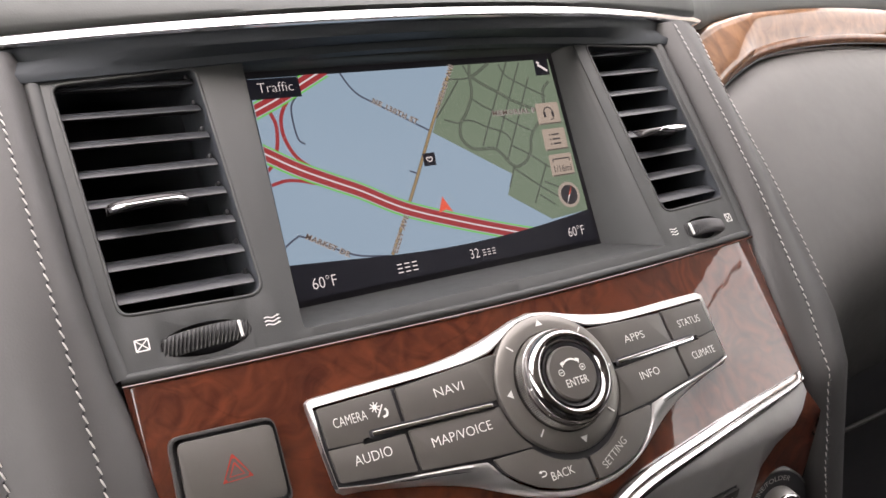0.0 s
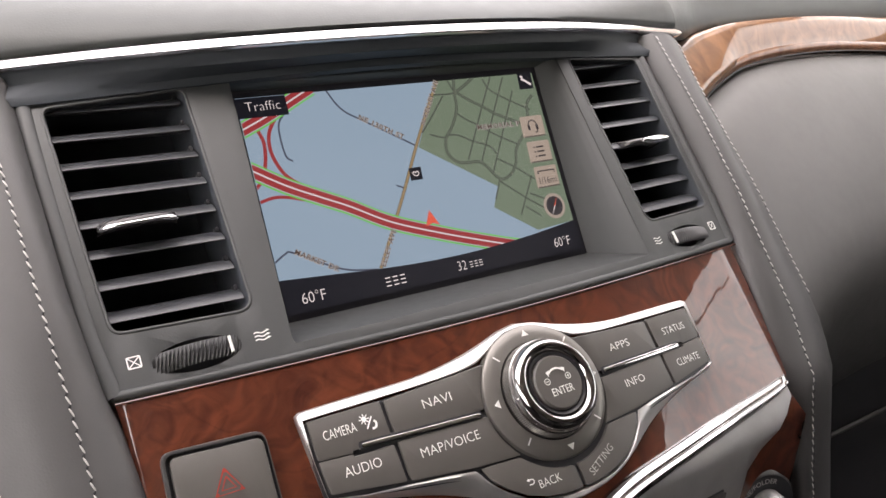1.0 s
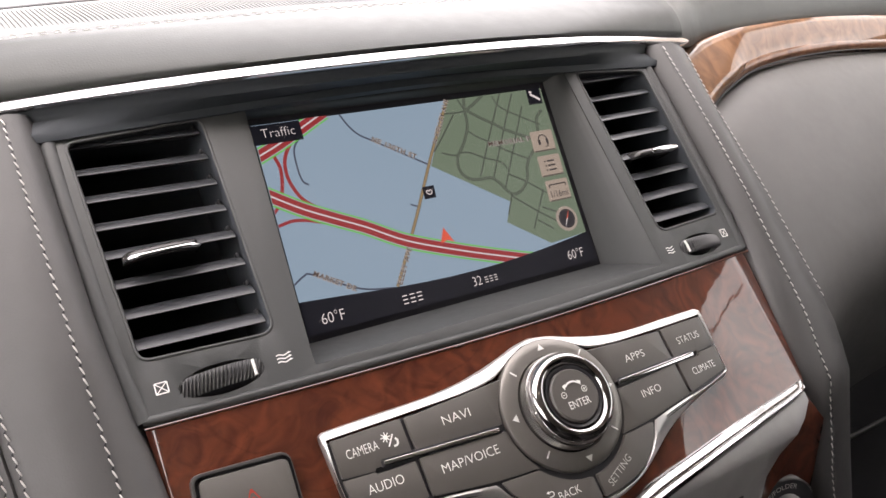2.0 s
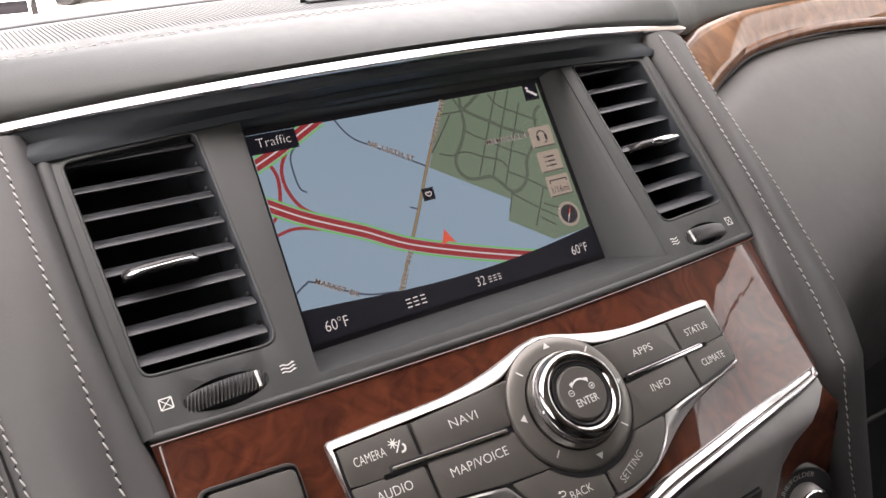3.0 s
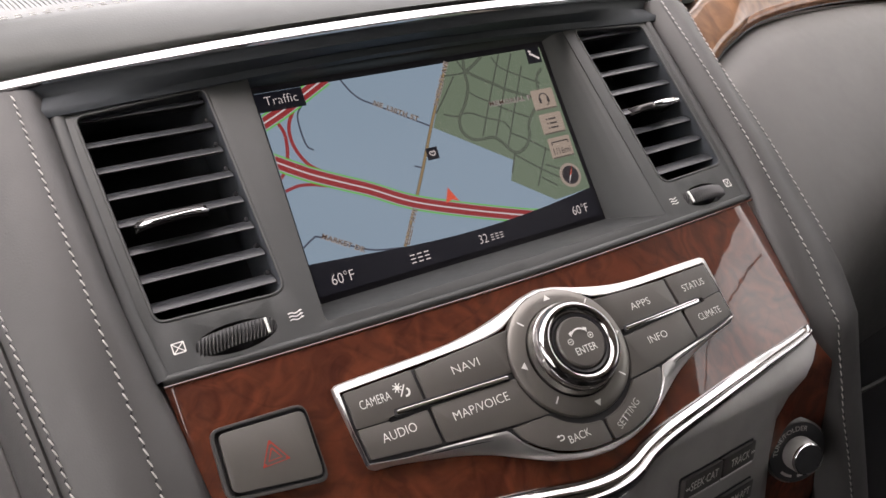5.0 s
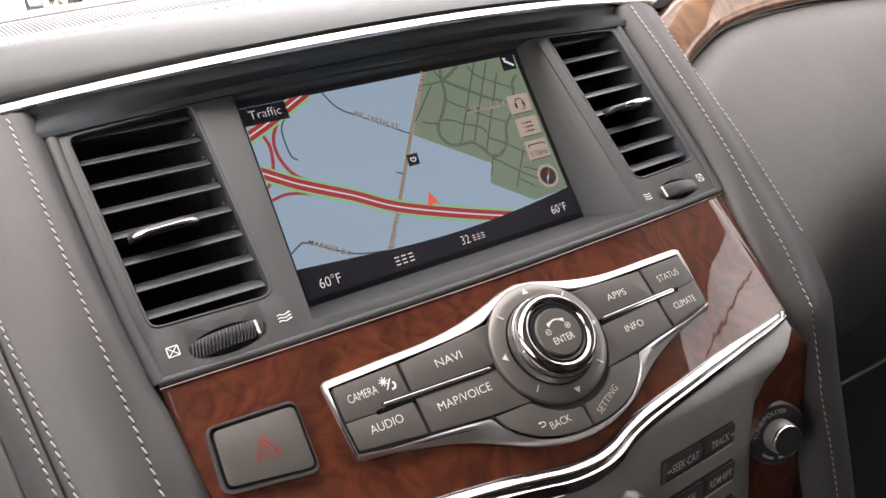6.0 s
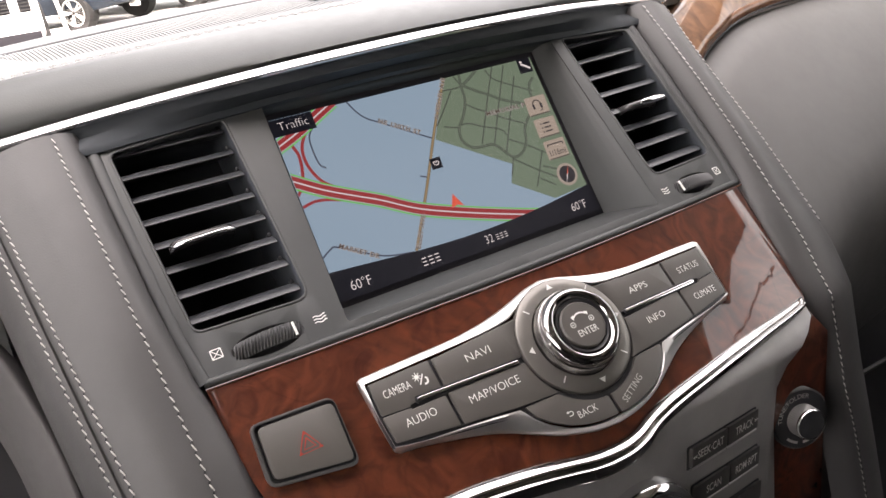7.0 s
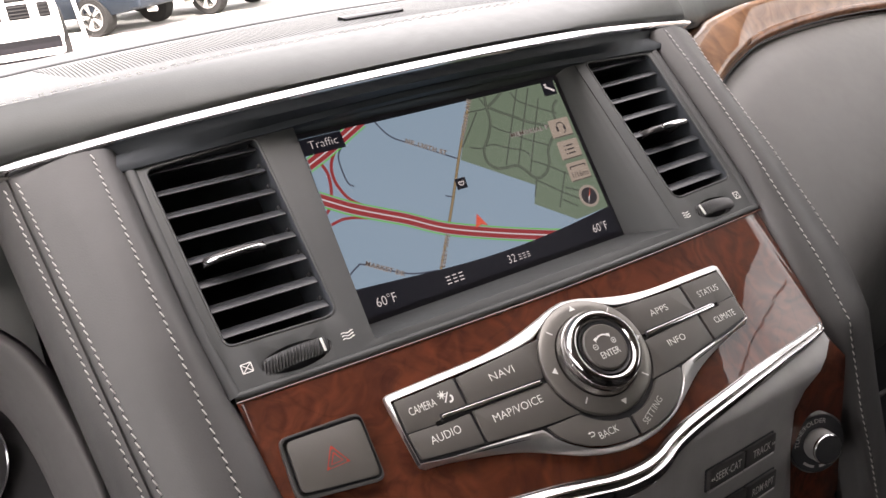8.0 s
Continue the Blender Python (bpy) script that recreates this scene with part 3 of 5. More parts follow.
# dark underside of the brow, from the bezel up to the bright strip
xb = [-0.195 + 0.015 * i for i in range(27)]
# the foot laps over the bezel's top to put the brow's shade there
rows = [[(x, fascia(x, 0.0872) + 0.003, 0.0868), (x, fascia(x, 0.0872) - 0.0016, 0.0870), (x, fascia(x, 0.0905) - 0.0034, 0.0905), (x, trim_y(x) + 0.0040, trim_z(x) - 0.0085), (x, trim_y(x) + 0.0030, trim_z(x) - 0.0065), (x, trim_y(x) + 0.0030, trim_z(x) - 0.0030), (x, trim_y(x) + 0.02, trim_z(x) + 0.001)] for x in xb]
part("brow_underside", sheet(rows), brow_plastic, bezel, "dark plastic underside of the brow, with the bezel top's shade")


def mirrored(bm, sx):
    if sx < 0:
        for v in bm.verts:
            v.co.x = -v.co.x
        bmesh.ops.reverse_faces(bm, faces=bm.faces)
    return bm


# ---- air vents ----
for sx in (-1, 1):
    vent = thing("air_vent", "black louvred air vent with chrome tab and ribbed thumbwheel", "air vent", (sx * 0.14, 0.0, -0.02), "dashboard air vents")
    lip = [(x, fascia(x, z) - 0.0002, z) for x, z in vent_r]
    deep = [(0.139 + (x - 0.139) * 0.97, fascia(x, z) + 0.045, 0.033 + (z - 0.033) * 0.97) for x, z in vent_r]
    part("housing", mirrored(merge(sheet([lip, deep], closed=True), patch([(p[0], p[2]) for p in deep], 0.045, fascia)), sx), vent_inner, vent)
    lip_line = [(x, fascia(x, z) + 0.0003, z) for x, z in rounded([(0.1115, -0.0219), (0.1662, -0.0193), (0.1724, 0.0852), (0.1128, 0.0868)], [0.007, 0.005, 0.005, 0.004], 5)]
    part("rim", mirrored(tube(lip_line + lip_line[:1], 0.0008, segs=10, up=(0, 1, 0)), sx), soft_plastic, vent, "rounded grey rim")
    for i in range(8):
        za, zb = -0.0150 + 0.0137 * i, -0.0133 + 0.0139 * i
        w0, w1 = 0.1133 + 0.0002 * i, 0.1668 + 0.0008 * i
        # blade with a rounded nose, rising to the back
        prof = [(0.0, -0.0008), (0.0002, -0.0004), (0.0010, 0.0006), (0.0024, 0.0019), (0.0044, 0.0031), (0.0075, 0.0042), (0.0120, 0.0050), (0.024, 0.0064), (0.024, 0.0054), (0.0080, 0.0010), (0.0006, -0.0010)]
        rows = []
        for k in range(6):
            x = w0 + (w1 - w0) * k / 5
            z = za + (zb - za) * k / 5
            rows.append([(x, fascia(x, z) + 0.0027 + a, z + b * 1.05) for a, b in prof])
        part("slat", mirrored(sheet(rows, closed=True), sx), slat_plastic, vent)
        clip = block(w0 + 0.0004, w0 + 0.0020, fascia(w0, za) + 0.008, fascia(w0, za) + 0.013, za + 0.0036, za + 0.0060, 0.0004)
        part("pivot_clip", mirrored(clip, sx), black_plastic, vent)
    # adjusting tab on the middle blade
    zt, x0 = (0.0252, 0.1300) if sx < 0 else (0.0258, 0.1228)
    bow = [(0.0, -0.004), (0.0012, 0.0015), (0.004, 0.0046), (0.010, 0.0062), (0.016, 0.0066), (0.022, 0.0062), (0.028, 0.0046), (0.0308, 0.0015), (0.032, -0.004)]
    rows = []
    for d, h in bow:  # a flat paddle that swells out of the blade
        x = x0 + d
        y, z = fascia(x, zt) - h, zt + 0.0006
        rows.append([(x, y + a, z + c) for a, c in ((0.010, -0.0016), (0.0030, -0.0022), (0.0008, -0.0018), (0.0, -0.0006), (0.0008, 0.0010), (0.0030, 0.0020), (0.010, 0.0034))])
    knob_tab = part("tab", mirrored(sheet(rows, deg=60), sx), tab_plastic, vent)
    if sx < 0:
        thin = [0.0010, 0.0013, 0.0008, 0.0007, 0.0008, 0.0013, 0.0010]
        edge = [(x0 + d, fascia(x0 + d, zt) - h - 0.0003, zt - 0.0008) for d, h in bow[1:-1]]
    else:
        thin = [0.0009, 0.0017, 0.0021, 0.0021, 0.0013]
        edge = [(x0 + d, fascia(x0 + d, zt) - 0.0070, zt + 0.0001) for d in (0.010, 0.014, 0.022, 0.0285, 0.0315)]
    part("chrome_edge", mirrored(tube(edge, thin, segs=10), sx), chrome, knob_tab, "chrome edge of the tab")
    # thumbwheel in its slot below the blades
    c, u, v, n = frame_at(sx * 0.1375, -0.0345)
    ring0 = [c + u * (0.0174 * math.cos(a)) + v * (0.0066 * math.sin(a)) - n * 0.0004 for a in (2 * math.pi * k / 32 for k in range(32))]
    ring1 = [p - n * 0.0060 + (c - p) * 0.06 for p in ring0]
    part("wheel_slot", merge(sheet([ring0, ring1], closed=True), sheet([ring1, [p + (c - p) * 0.999 for p in ring1]], closed=True)), black_plastic, vent)
    teeth, wr, sink = 480, 0.0400, 0.0366
    wheel, rings = bmesh.new(), []
    for k, s in ((-1.0, 0.972), (-0.75, 0.992), (-0.3, 1.0), (0.3, 1.0), (0.75, 0.992), (1.0, 0.972)):
        ring = []
        for i in range(-48, 49):
            a = 2 * math.pi * i / teeth + 0.035 * k
            r = wr * s + 0.00060 * (math.cos(i * math.pi / 1.5) if k * k < 1 else 0)
            ring.append(wheel.verts.new(c - n * sink + u * (r * math.sin(a)) + n * (r * math.cos(a)) + v * (0.0043 * k)))
        rings.append(ring)
    for a, b in zip(rings, rings[1:]):
        for i in range(len(a) - 1):
            wheel.faces.new((a[i], a[i + 1], b[i + 1], b[i]))
    bmesh.ops.recalc_face_normals(wheel, faces=wheel.faces)
    smooth_by_angle(wheel, 50)
    tw = part("thumbwheel", wheel, rubber, vent, "ribbed rubber thumbwheel")
    ang = -sx * 0.33
    p = c - n * sink + u * ((wr + 0.0004) * math.sin(ang)) + n * ((wr + 0.0004) * math.cos(ang))
    part("marker", tube([p - v * 0.0034, p + v * 0.0034], 0.0007, segs=6, up=(1, 0, 0)), print_white, tw, "white marker")
    # printed symbols either side of the wheel
    cx, cz = sx * 0.1608, -0.0318
    sq = [(cx - 0.0024, cz - 0.0022), (cx + 0.0024, cz - 0.0022), (cx + 0.0024, cz + 0.0022), (cx - 0.0024, cz + 0.0022)]
    bars = [ribbon([sq[k], sq[(k + 1) % 4]], 0.0005, -0.0003) for k in range(4)] + [ribbon([sq[0], sq[2]], 0.0004, -0.0003), ribbon([sq[1], sq[3]], 0.0004, -0.0003)]
    sym = merge(*bars)
    for w in sym.verts:
        w.co.y += fascia(w.co.x, w.co.z)
    part("closed_symbol", sym, print_white, vent)
    wx, wz = sx * 0.1118, -0.0335
    bars = [ribbon([(wx - 0.0029 + 0.00038 * j, wz + dz + 0.0003 * math.sin(j * 0.55)) for j in range(16)], 0.0005, -0.0003) for dz in (-0.0015, 0, 0.0015)]
    if sx < 0:
        bars += [patch([(wx + 0.0023, wz + dz - 0.0001), (wx + 0.0036, wz + dz + 0.0004), (wx + 0.0023, wz + dz + 0.0009)], -0.0003) for dz in (-0.0015, 0, 0.0015)]
    sym = merge(*bars)
    for w in sym.verts:
        w.co.y += fascia(w.co.x, w.co.z)
    part("airflow_symbol", sym, print_white, vent)

# ---- display ----
display = thing("display_screen", "lit navigation display with a blue and green road map", "display", (0, 0, -0.027))
part("border", plate(rounded([(-0.0920, -0.0290), (0.0920, -0.0290), (0.0920, 0.0860), (-0.0920, 0.0860)], 0.001, 2), 0.0, 0.004, flat), glow("border_black", (0.004, 0.004, 0.005), 1.0), display, "black glass border")
BLUE, GREEN, INK = (0.262, 0.40, 0.522), (0.155, 0.225, 0.165), (0.06, 0.075, 0.115)
RED, LINE, SAND, PALE = (0.32, 0.04, 0.045), (0.12, 0.55, 0.10), (0.30, 0.235, 0.125), (0.62, 0.62, 0.66)
BAR_TOP = [(-0.0885, -0.0088), (-0.0638, -0.0108), (-0.0348, -0.0132), (-0.0061, -0.0145), (0.0248, -0.0142), (0.0558, -0.0121), (0.0885, -0.0085)]
part("map_background", patch([(-0.0885, 0.0822), *spline(BAR_TOP, 4), (0.0885, 0.0822)][::-1], -0.0003), glow("map_blue", BLUE), display, "pale blue map background")
GREEN_SHAPE = [(0.0234, 0.0822), (0.0021, 0.0465), (0.0444, 0.0184), (0.0382, 0.0073), (0.0628, -0.0100), (0.0885, -0.0086), (0.0885, 0.0822)]
part("park_area", patch(GREEN_SHAPE, -0.0005), glow("map_green", GREEN), display, "green map area")


def cropped(bm):
    """Cuts what runs past the lit area of the display."""
    for co, no in (((-0.0885, 0, 0), (-1, 0, 0)), ((0.0885, 0, 0), (1, 0, 0)), ((0, 0, 0.0822), (0, 0, 1))):
        bmesh.ops.bisect_plane(bm, geom=bm.verts[:] + bm.edges[:] + bm.faces[:], plane_co=co, plane_no=no, clear_outer=True)
    return bm


def road(points, width, colour, depth, name="road", smooth_n=5):
    return part(name, cropped(ribbon(spline(points, smooth_n) if smooth_n else points, width, depth)), glow("map_%02x%02x%02x" % tuple(int(c * 255) for c in colour), colour), display)


STREET = (0.075, 0.095, 0.08)
BOULEVARDS = (
    [(0.0344, 0.0822), (0.0326, 0.0739), (0.0314, 0.0653), (0.0257, 0.0557), (0.0198, 0.0490), (0.0184, 0.0414), (0.0226, 0.0357), (0.0293, 0.0342), (0.0366, 0.0338), (0.0410, 0.0300), (0.0447, 0.0244), (0.0490, 0.0220), (0.0555, 0.0245), (0.0603, 0.0302), (0.0623, 0.0366), (0.0660, 0.0414), (0.0735, 0.0480)],
    [(0.0331, 0.0752), (0.0409, 0.0695), (0.0493, 0.0643), (0.0565, 0.0594), (0.0740, 0.0512)],
    [(0.0328, 0.0745), (0.0389, 0.0774), (0.0470, 0.0822)],
    [(0.0843, 0.0686), (0.0790, 0.0639), (0.0771, 0.0558)],
)
LANES = (
    [(0.0194, 0.0745), (0.0280, 0.0741), (0.0328, 0.0745)], [(0.0303, 0.0819), (0.0324, 0.0760)], [(0.0250, 0.0734), (0.0145, 0.0621), (0.0064, 0.0540)],
    [(0.0590, 0.0820), (0.0457, 0.0610), (0.0303, 0.0359)], [(0.0673, 0.0811), (0.0523, 0.0568), (0.0385, 0.0340)], [(0.0715, 0.0725), (0.0580, 0.0501), (0.0438, 0.0266)],
    [(0.0532, 0.0810), (0.0565, 0.0740), (0.0675, 0.0669), (0.0800, 0.0600)], [(0.0307, 0.0627), (0.0362, 0.0582), (0.0416, 0.0550), (0.0517, 0.0480), (0.0643, 0.0410)],
    [(0.0108, 0.0526), (0.0183, 0.0500), (0.0230, 0.0509), (0.0285, 0.0500), (0.0357, 0.0461), (0.0460, 0.0417), (0.0492, 0.0369)],
    [(0.0488, 0.0340), (0.0585, 0.0279), (0.0700, 0.0190)], [(0.0464, 0.0213), (0.0600, 0.0098), (0.0720, 0.0010)], [(0.0469, 0.0225), (0.0406, 0.0114)], [(0.0684, 0.0214), (0.0543, 0.0004)],
    [(0.0640, 0.0115), (0.0744, 0.0061)], [(0.0586, 0.0047), (0.0673, -0.0023)],
)
for pts in LANES:
    road(pts, 0.00085, STREET, -0.0007, "street")
for pts in BOULEVARDS:
    road(pts, 0.0017, STREET, -0.0008, "boulevard")
    road(pts, 0.0006, (0.12, 0.165, 0.125), -0.0009, "boulevard_middle")
road([(-0.0416, 0.0822), (-0.0381, 0.0748), (-0.0340, 0.0698), (-0.0283, 0.0660), (-0.0060, 0.0518), (0.0015, 0.0470)], 0.0009, INK, -0.0007, "street")
road([(-0.0650, 0.0735), (-0.0701, 0.0676), (-0.0712, 0.0590), (-0.0705, 0.0505), (-0.0677, 0.0478)], 0.0009, INK, -0.0007, "street")
road([(-0.0887, 0.0), (-0.0826, 0.0034), (-0.0784, 0.0031), (-0.0565, -0.0091), (-0.0380, -0.0130)], 0.0009, INK, -0.0007, "street")
road([(-0.0165, 0.0279), (-0.0128, 0.0261)], 0.0008, INK, -0.0007, "street", 2)
road([(0.0234, 0.0822), (0.0033, 0.0514), (-0.0115, 0.0268), (-0.0210, 0.0116), (-0.0368, -0.0128)], 0.0018, (0.12, 0.105, 0.075), -0.00095, "avenue_edge")
road([(0.0234, 0.0822), (0.0033, 0.0514), (-0.0115, 0.0268), (-0.0210, 0.0116), (-0.0368, -0.0128)], 0.0012, SAND, -0.0010, "avenue")
road([(-0.0815, 0.0652), (-0.0799, 0.0588), (-0.0808, 0.0514), (-0.0824, 0.0458)], 0.0018, RED, -0.0009, "slip_road")
road([(-0.0700, 0.0722), (-0.0756, 0.0644), (-0.0775, 0.0572), (-0.0767, 0.0493), (-0.0726, 0.0406), (-0.0640, 0.0335)], 0.0018, RED, -0.0009, "slip_road")
road([(-0.0887, 0.0298), (-0.0812, 0.0311), (-0.0740, 0.0301), (-0.0670, 0.0278)], 0.0016, RED, -0.0009, "slip_road")
road([(-0.0890, 0.0365), (-0.0850, 0.0400)], 0.0016, RED, -0.0009, "slip_road", 2)
HIGHWAY = [(-0.0990, 0.0522), (-0.0898, 0.0459), (-0.0742, 0.0358), (-0.0583, 0.0275), (-0.0448, 0.0207), (-0.0243, 0.0090), (0.0056, -0.0027), (0.0348, -0.0127), (0.0480, -0.0168), (0.0540, -0.0188)]
DIAGONAL = [(-0.1000, 0.0606), (-0.0904, 0.0652), (-0.0765, 0.0711), (-0.0591, 0.0797), (-0.0500, 0.0842)]
for line, k in ((HIGHWAY, 0.68), (DIAGONAL, 0.64)):
    road(line, 0.0126 * k, LINE, -0.0011, "highway_edge")
    road(line, 0.0103 * k, (0.36, 0.42, 0.46), -0.0012, "highway_margin")
    road(line, 0.0088 * k, RED, -0.0014, "highway")
    road(line, 0.0013 * k, PALE, -0.0016, "highway_median")
part("status_bar", patch([*spline(BAR_TOP, 4), (0.0885, -0.0258), (-0.0885, -0.0258)][::-1], -0.0018), glow("bar_navy", (0.006, 0.007, 0.012)), display, "dark navy status bar")
part("traffic_box", patch([(-0.0897, 0.0712), (-0.0643, 0.0712), (-0.0643, 0.0814), (-0.0897, 0.0814)], -0.0020), glow("bar_navy", (0.006, 0.007, 0.012)), display)
LIT, BROWN = glow("lit_white", (0.75, 0.75, 0.77)), glow("lit_brown", (0.07, 0.05, 0.04))
part("lettering", words("Traffic", -0.0764, 0.0765, 0.0070, off=0.0023, bold=-0.00014), LIT, display)
part("lettering", words("60\u00b0F", -0.0745, -0.0196, 0.0078, off=0.0023, bold=-0.00008, fit=0.0120), LIT, display)
part("lettering", words("60\u00b0F", 0.0752, -0.0196, 0.0076, off=0.0023, bold=-0.00008, fit=0.0112), LIT, display)
part("lettering", words("32", 0.0080, -0.0206, 0.0072, off=0.0023, wide=0.85, bold=-0.0001), LIT, display)
for cx, cz, w, h in ((-0.0310, -0.0203, 0.0036, 0.0050), (0.0168, -0.0208, 0.0026, 0.0034)):
    for k in (-1, 0, 1):  # a station mark that stays unlettered
        x = cx + k * w * 1.15
        part("text_bar", merge(*[ribbon([(x - w * 0.38, cz + d * h), (x + w * 0.38, cz + d * h)], h * 0.12, -0.0023) for d in (-0.4, 0.0, 0.4)]), LIT, display)


HALO = glow("lit_pale_outline", (0.40, 0.40, 0.39))


def label_text(body, p, q, size, colour=BROWN):
    """Map lettering that runs from p to q."""
    p, q = Vector(p), Vector(q)
    m, d = (p + q) / 2, q - p
    for bold, off, mat, name in ((0.00028, 0.0021, HALO, "lettering_outline"), (0.00003, 0.0024, colour, "lettering")):
        bm = words(body, m.x, m.y, size, off=off, turn=math.degrees(math.atan2(d.y, d.x)), bold=bold, spacing=1.18)
        us = [Vector((v.co.x, v.co.z)).dot(d.normalized()) for v in bm.verts]
        k = d.length / (max(us) - min(us))
        for v in bm.verts:
            r = Vector((v.co.x, v.co.z)) - m
            along = r.dot(d.normalized())
            r += d.normalized() * along * (k - 1)
            v.co.x, v.co.z = m.x + r.x, m.y + r.y
        part(name, bm, mat, display)


label_text("NE 130TH ST", (-0.0284, 0.0661), (-0.0060, 0.0524), 0.0038)
label_text("MARKET DR", (-0.0784, 0.0034), (-0.0589, -0.0092), 0.0037)
label_text("MEMORIAL P", (0.0403, 0.0526), (0.0691, 0.0521), 0.0037)
label_text("ELLEY AVE", (-0.0358, -0.0122), (-0.0248, 0.0050), 0.0037)
label_text("N KELLEY AVE", (0.0072, 0.0580), (0.0226, 0.0818), 0.0037)
# square route marker, own-position arrow, compass, soft keys
part("route_marker", patch([(-0.0082, 0.0287), (-0.0012, 0.0287), (-0.0007, 0.0355), (-0.0078, 0.0355)], -0.0022), glow("bar_navy", (0.006, 0.007, 0.012)), display)
part("route_marker_glyph", merge(ribbon(spline([(-0.0057, 0.0315), (-0.0062, 0.0326), (-0.0053, 0.0333), (-0.0045, 0.0326), (-0.0037, 0.0333), (-0.0028, 0.0326), (-0.0033, 0.0313), (-0.0045, 0.0309), (-0.0057, 0.0315)], 4), 0.0005, -0.0024)), LIT, display)
part("position_arrow", patch([(-0.0026, 0.0119), (0.0016, 0.0030), (-0.0022, 0.0048), (-0.0068, 0.0034)][::-1], -0.0024), glow("arrow_red", (0.75, 0.12, 0.07)), display, "red position arrow")
disc = lambda cx, cz, r, n=28: [(cx + r * math.cos(2 * math.pi * i / n), cz + r * math.sin(2 * math.pi * i / n)) for i in range(n)]
compass = part("compass", patch(disc(0.0771, 0.0016, 0.0074), -0.0020), glow("compass_rim", (0.36, 0.33, 0.29)), display)
part("compass_face", patch(disc(0.0771, 0.0016, 0.0056), -0.0022), glow("compass_face", (0.035, 0.035, 0.04)), compass)
part("compass_needle", patch([(0.0763, 0.0010), (0.0779, 0.0022), (0.0800, 0.0068)], -0.0024), glow("arrow_red", (0.75, 0.12, 0.07)), compass)
part("compass_needle", patch([(0.0779, 0.0022), (0.0763, 0.0010), (0.0742, -0.0036)], -0.0024), LIT, compass)
TAN = glow("key_tan", (0.38, 0.34, 0.29))
INKY = glow("key_ink", (0.03, 0.03, 0.035))
for z in (0.0495, 0.0343, 0.0192):
    key = part("soft_key", patch(rounded([(0.0692, z - 0.0063), (0.0850, z - 0.0063), (0.0858, z + 0.0063), (0.0700, z + 0.0063)], 0.001, 2), -0.0020), TAN, display, "tan on-screen key")
    part("key_shade", ribbon([(0.0700, z - 0.0059), (0.0849, z - 0.0059)], 0.0008, -0.0021), glow("key_shade", (0.10, 0.09, 0.08)), key)
    if z > 0.045:
        band = [ribbon([(0.0775 + 0.0030 * math.cos(a), z + 0.0004 + 0.0032 * math.sin(a)) for a in [radians(-10 + 20 * i) for i in range(11)]], 0.0007, -0.0023)]
        band += [patch(rounded([(0.0775 + d - 0.0008, z - 0.0022), (0.0775 + d + 0.0008, z - 0.0022), (0.0775 + d + 0.0008, z + 0.0010), (0.0775 + d - 0.0008, z + 0.0010)], 0.0004, 2), -0.0023) for d in (-0.0028, 0.0028)]
        band.append(ribbon([(0.0803, z - 0.0018), (0.0800, z - 0.0034), (0.0782, z - 0.0038)], 0.0006, -0.0023))
        part("headset_glyph", merge(*band), INKY, key)
    elif z > 0.03:
        part("key_glyph", merge(*[ribbon([(x0, z + d), (x1, z + d)], 0.0009, -0.0023) for d in (-0.0027, 0, 0.0027) for x0, x1 in ((0.0738, 0.0747), (0.0756, 0.0808))]), INKY, key)
    else:
        part("lettering", words("1/16mi", 0.0772, z - 0.0024, 0.0058, off=0.0023, wide=0.82), INKY, key)
        part("key_glyph", merge(ribbon([(0.0720, z + 0.0035), (0.0835, z + 0.0035)], 0.0007, -0.0023), ribbon([(0.0720, z + 0.0018), (0.0720, z + 0.0035)], 0.0007, -0.0023), ribbon([(0.0835, z + 0.0018), (0.0835, z + 0.0035)], 0.0007, -0.0023)), INKY, key)
part("north_key", patch([(0.0760, 0.0722), (0.0858, 0.0722), (0.0866, 0.0818), (0.0768, 0.0818)], -0.0020), glow("bar_navy", (0.006, 0.007, 0.012)), display)
part("north_glyph", merge(ribbon([(0.0785, 0.0785), (0.0810, 0.0770), (0.0845, 0.0745)], 0.0014, -0.0023), ribbon([(0.0782, 0.0800), (0.0800, 0.0795)], 0.0012, -0.0023)), LIT, display)

# ---- wood panel with its openings ----
STRIP_UP = [(-0.1555, -0.1222), (-0.130, -0.1270), (-0.1034, -0.1290), (-0.081, -0.1300), (-0.0545, -0.1337), (-0.0382, -0.1368), (-0.022, -0.1402), (-0.008, -0.1412), (0.003, -0.1398), (0.013, -0.1366), (0.024, -0.1341), (0.0382, -0.1319), (0.060, -0.1294), (0.084, -0.1268), (0.110, -0.1246), (0.135, -0.1229), (0.1555, -0.1208)]
wood_panel = thing("wood_panel", "glossy reddish burl wood panel around the controls", "trim panel", (0, -0.05, -0.12))
edge = spline(STRIP_UP, 3)
wood_outline = [(-0.1705, -0.0462), (-0.12, -0.0480), (-0.06, -0.0494), (0.0, -0.0501), (0.06, -0.0494), (0.12, -0.0480), (0.1705, -0.0462), (0.1675, -0.0736), (0.1640, -0.0969), (0.1600, -0.120)] + [(x, z - 0.003) for x, z in edge[::-1]] + [(-0.1600, -0.120), (-0.1665, -0.0908), (-0.1690, -0.0664)]


def wood_face(x, z):
    """The veneer's surface, which rolls back along its two ends and under towards the moulding."""
    into = max(0.0, abs(x) - (0.1705 + 0.142 * (z + 0.0462) - 0.0065)) / 0.0065
    return fascia(x, z) + 0.0022 * min(1.2, into) ** 2 + 5.0 * max(0.0, -0.114 - z) ** 2


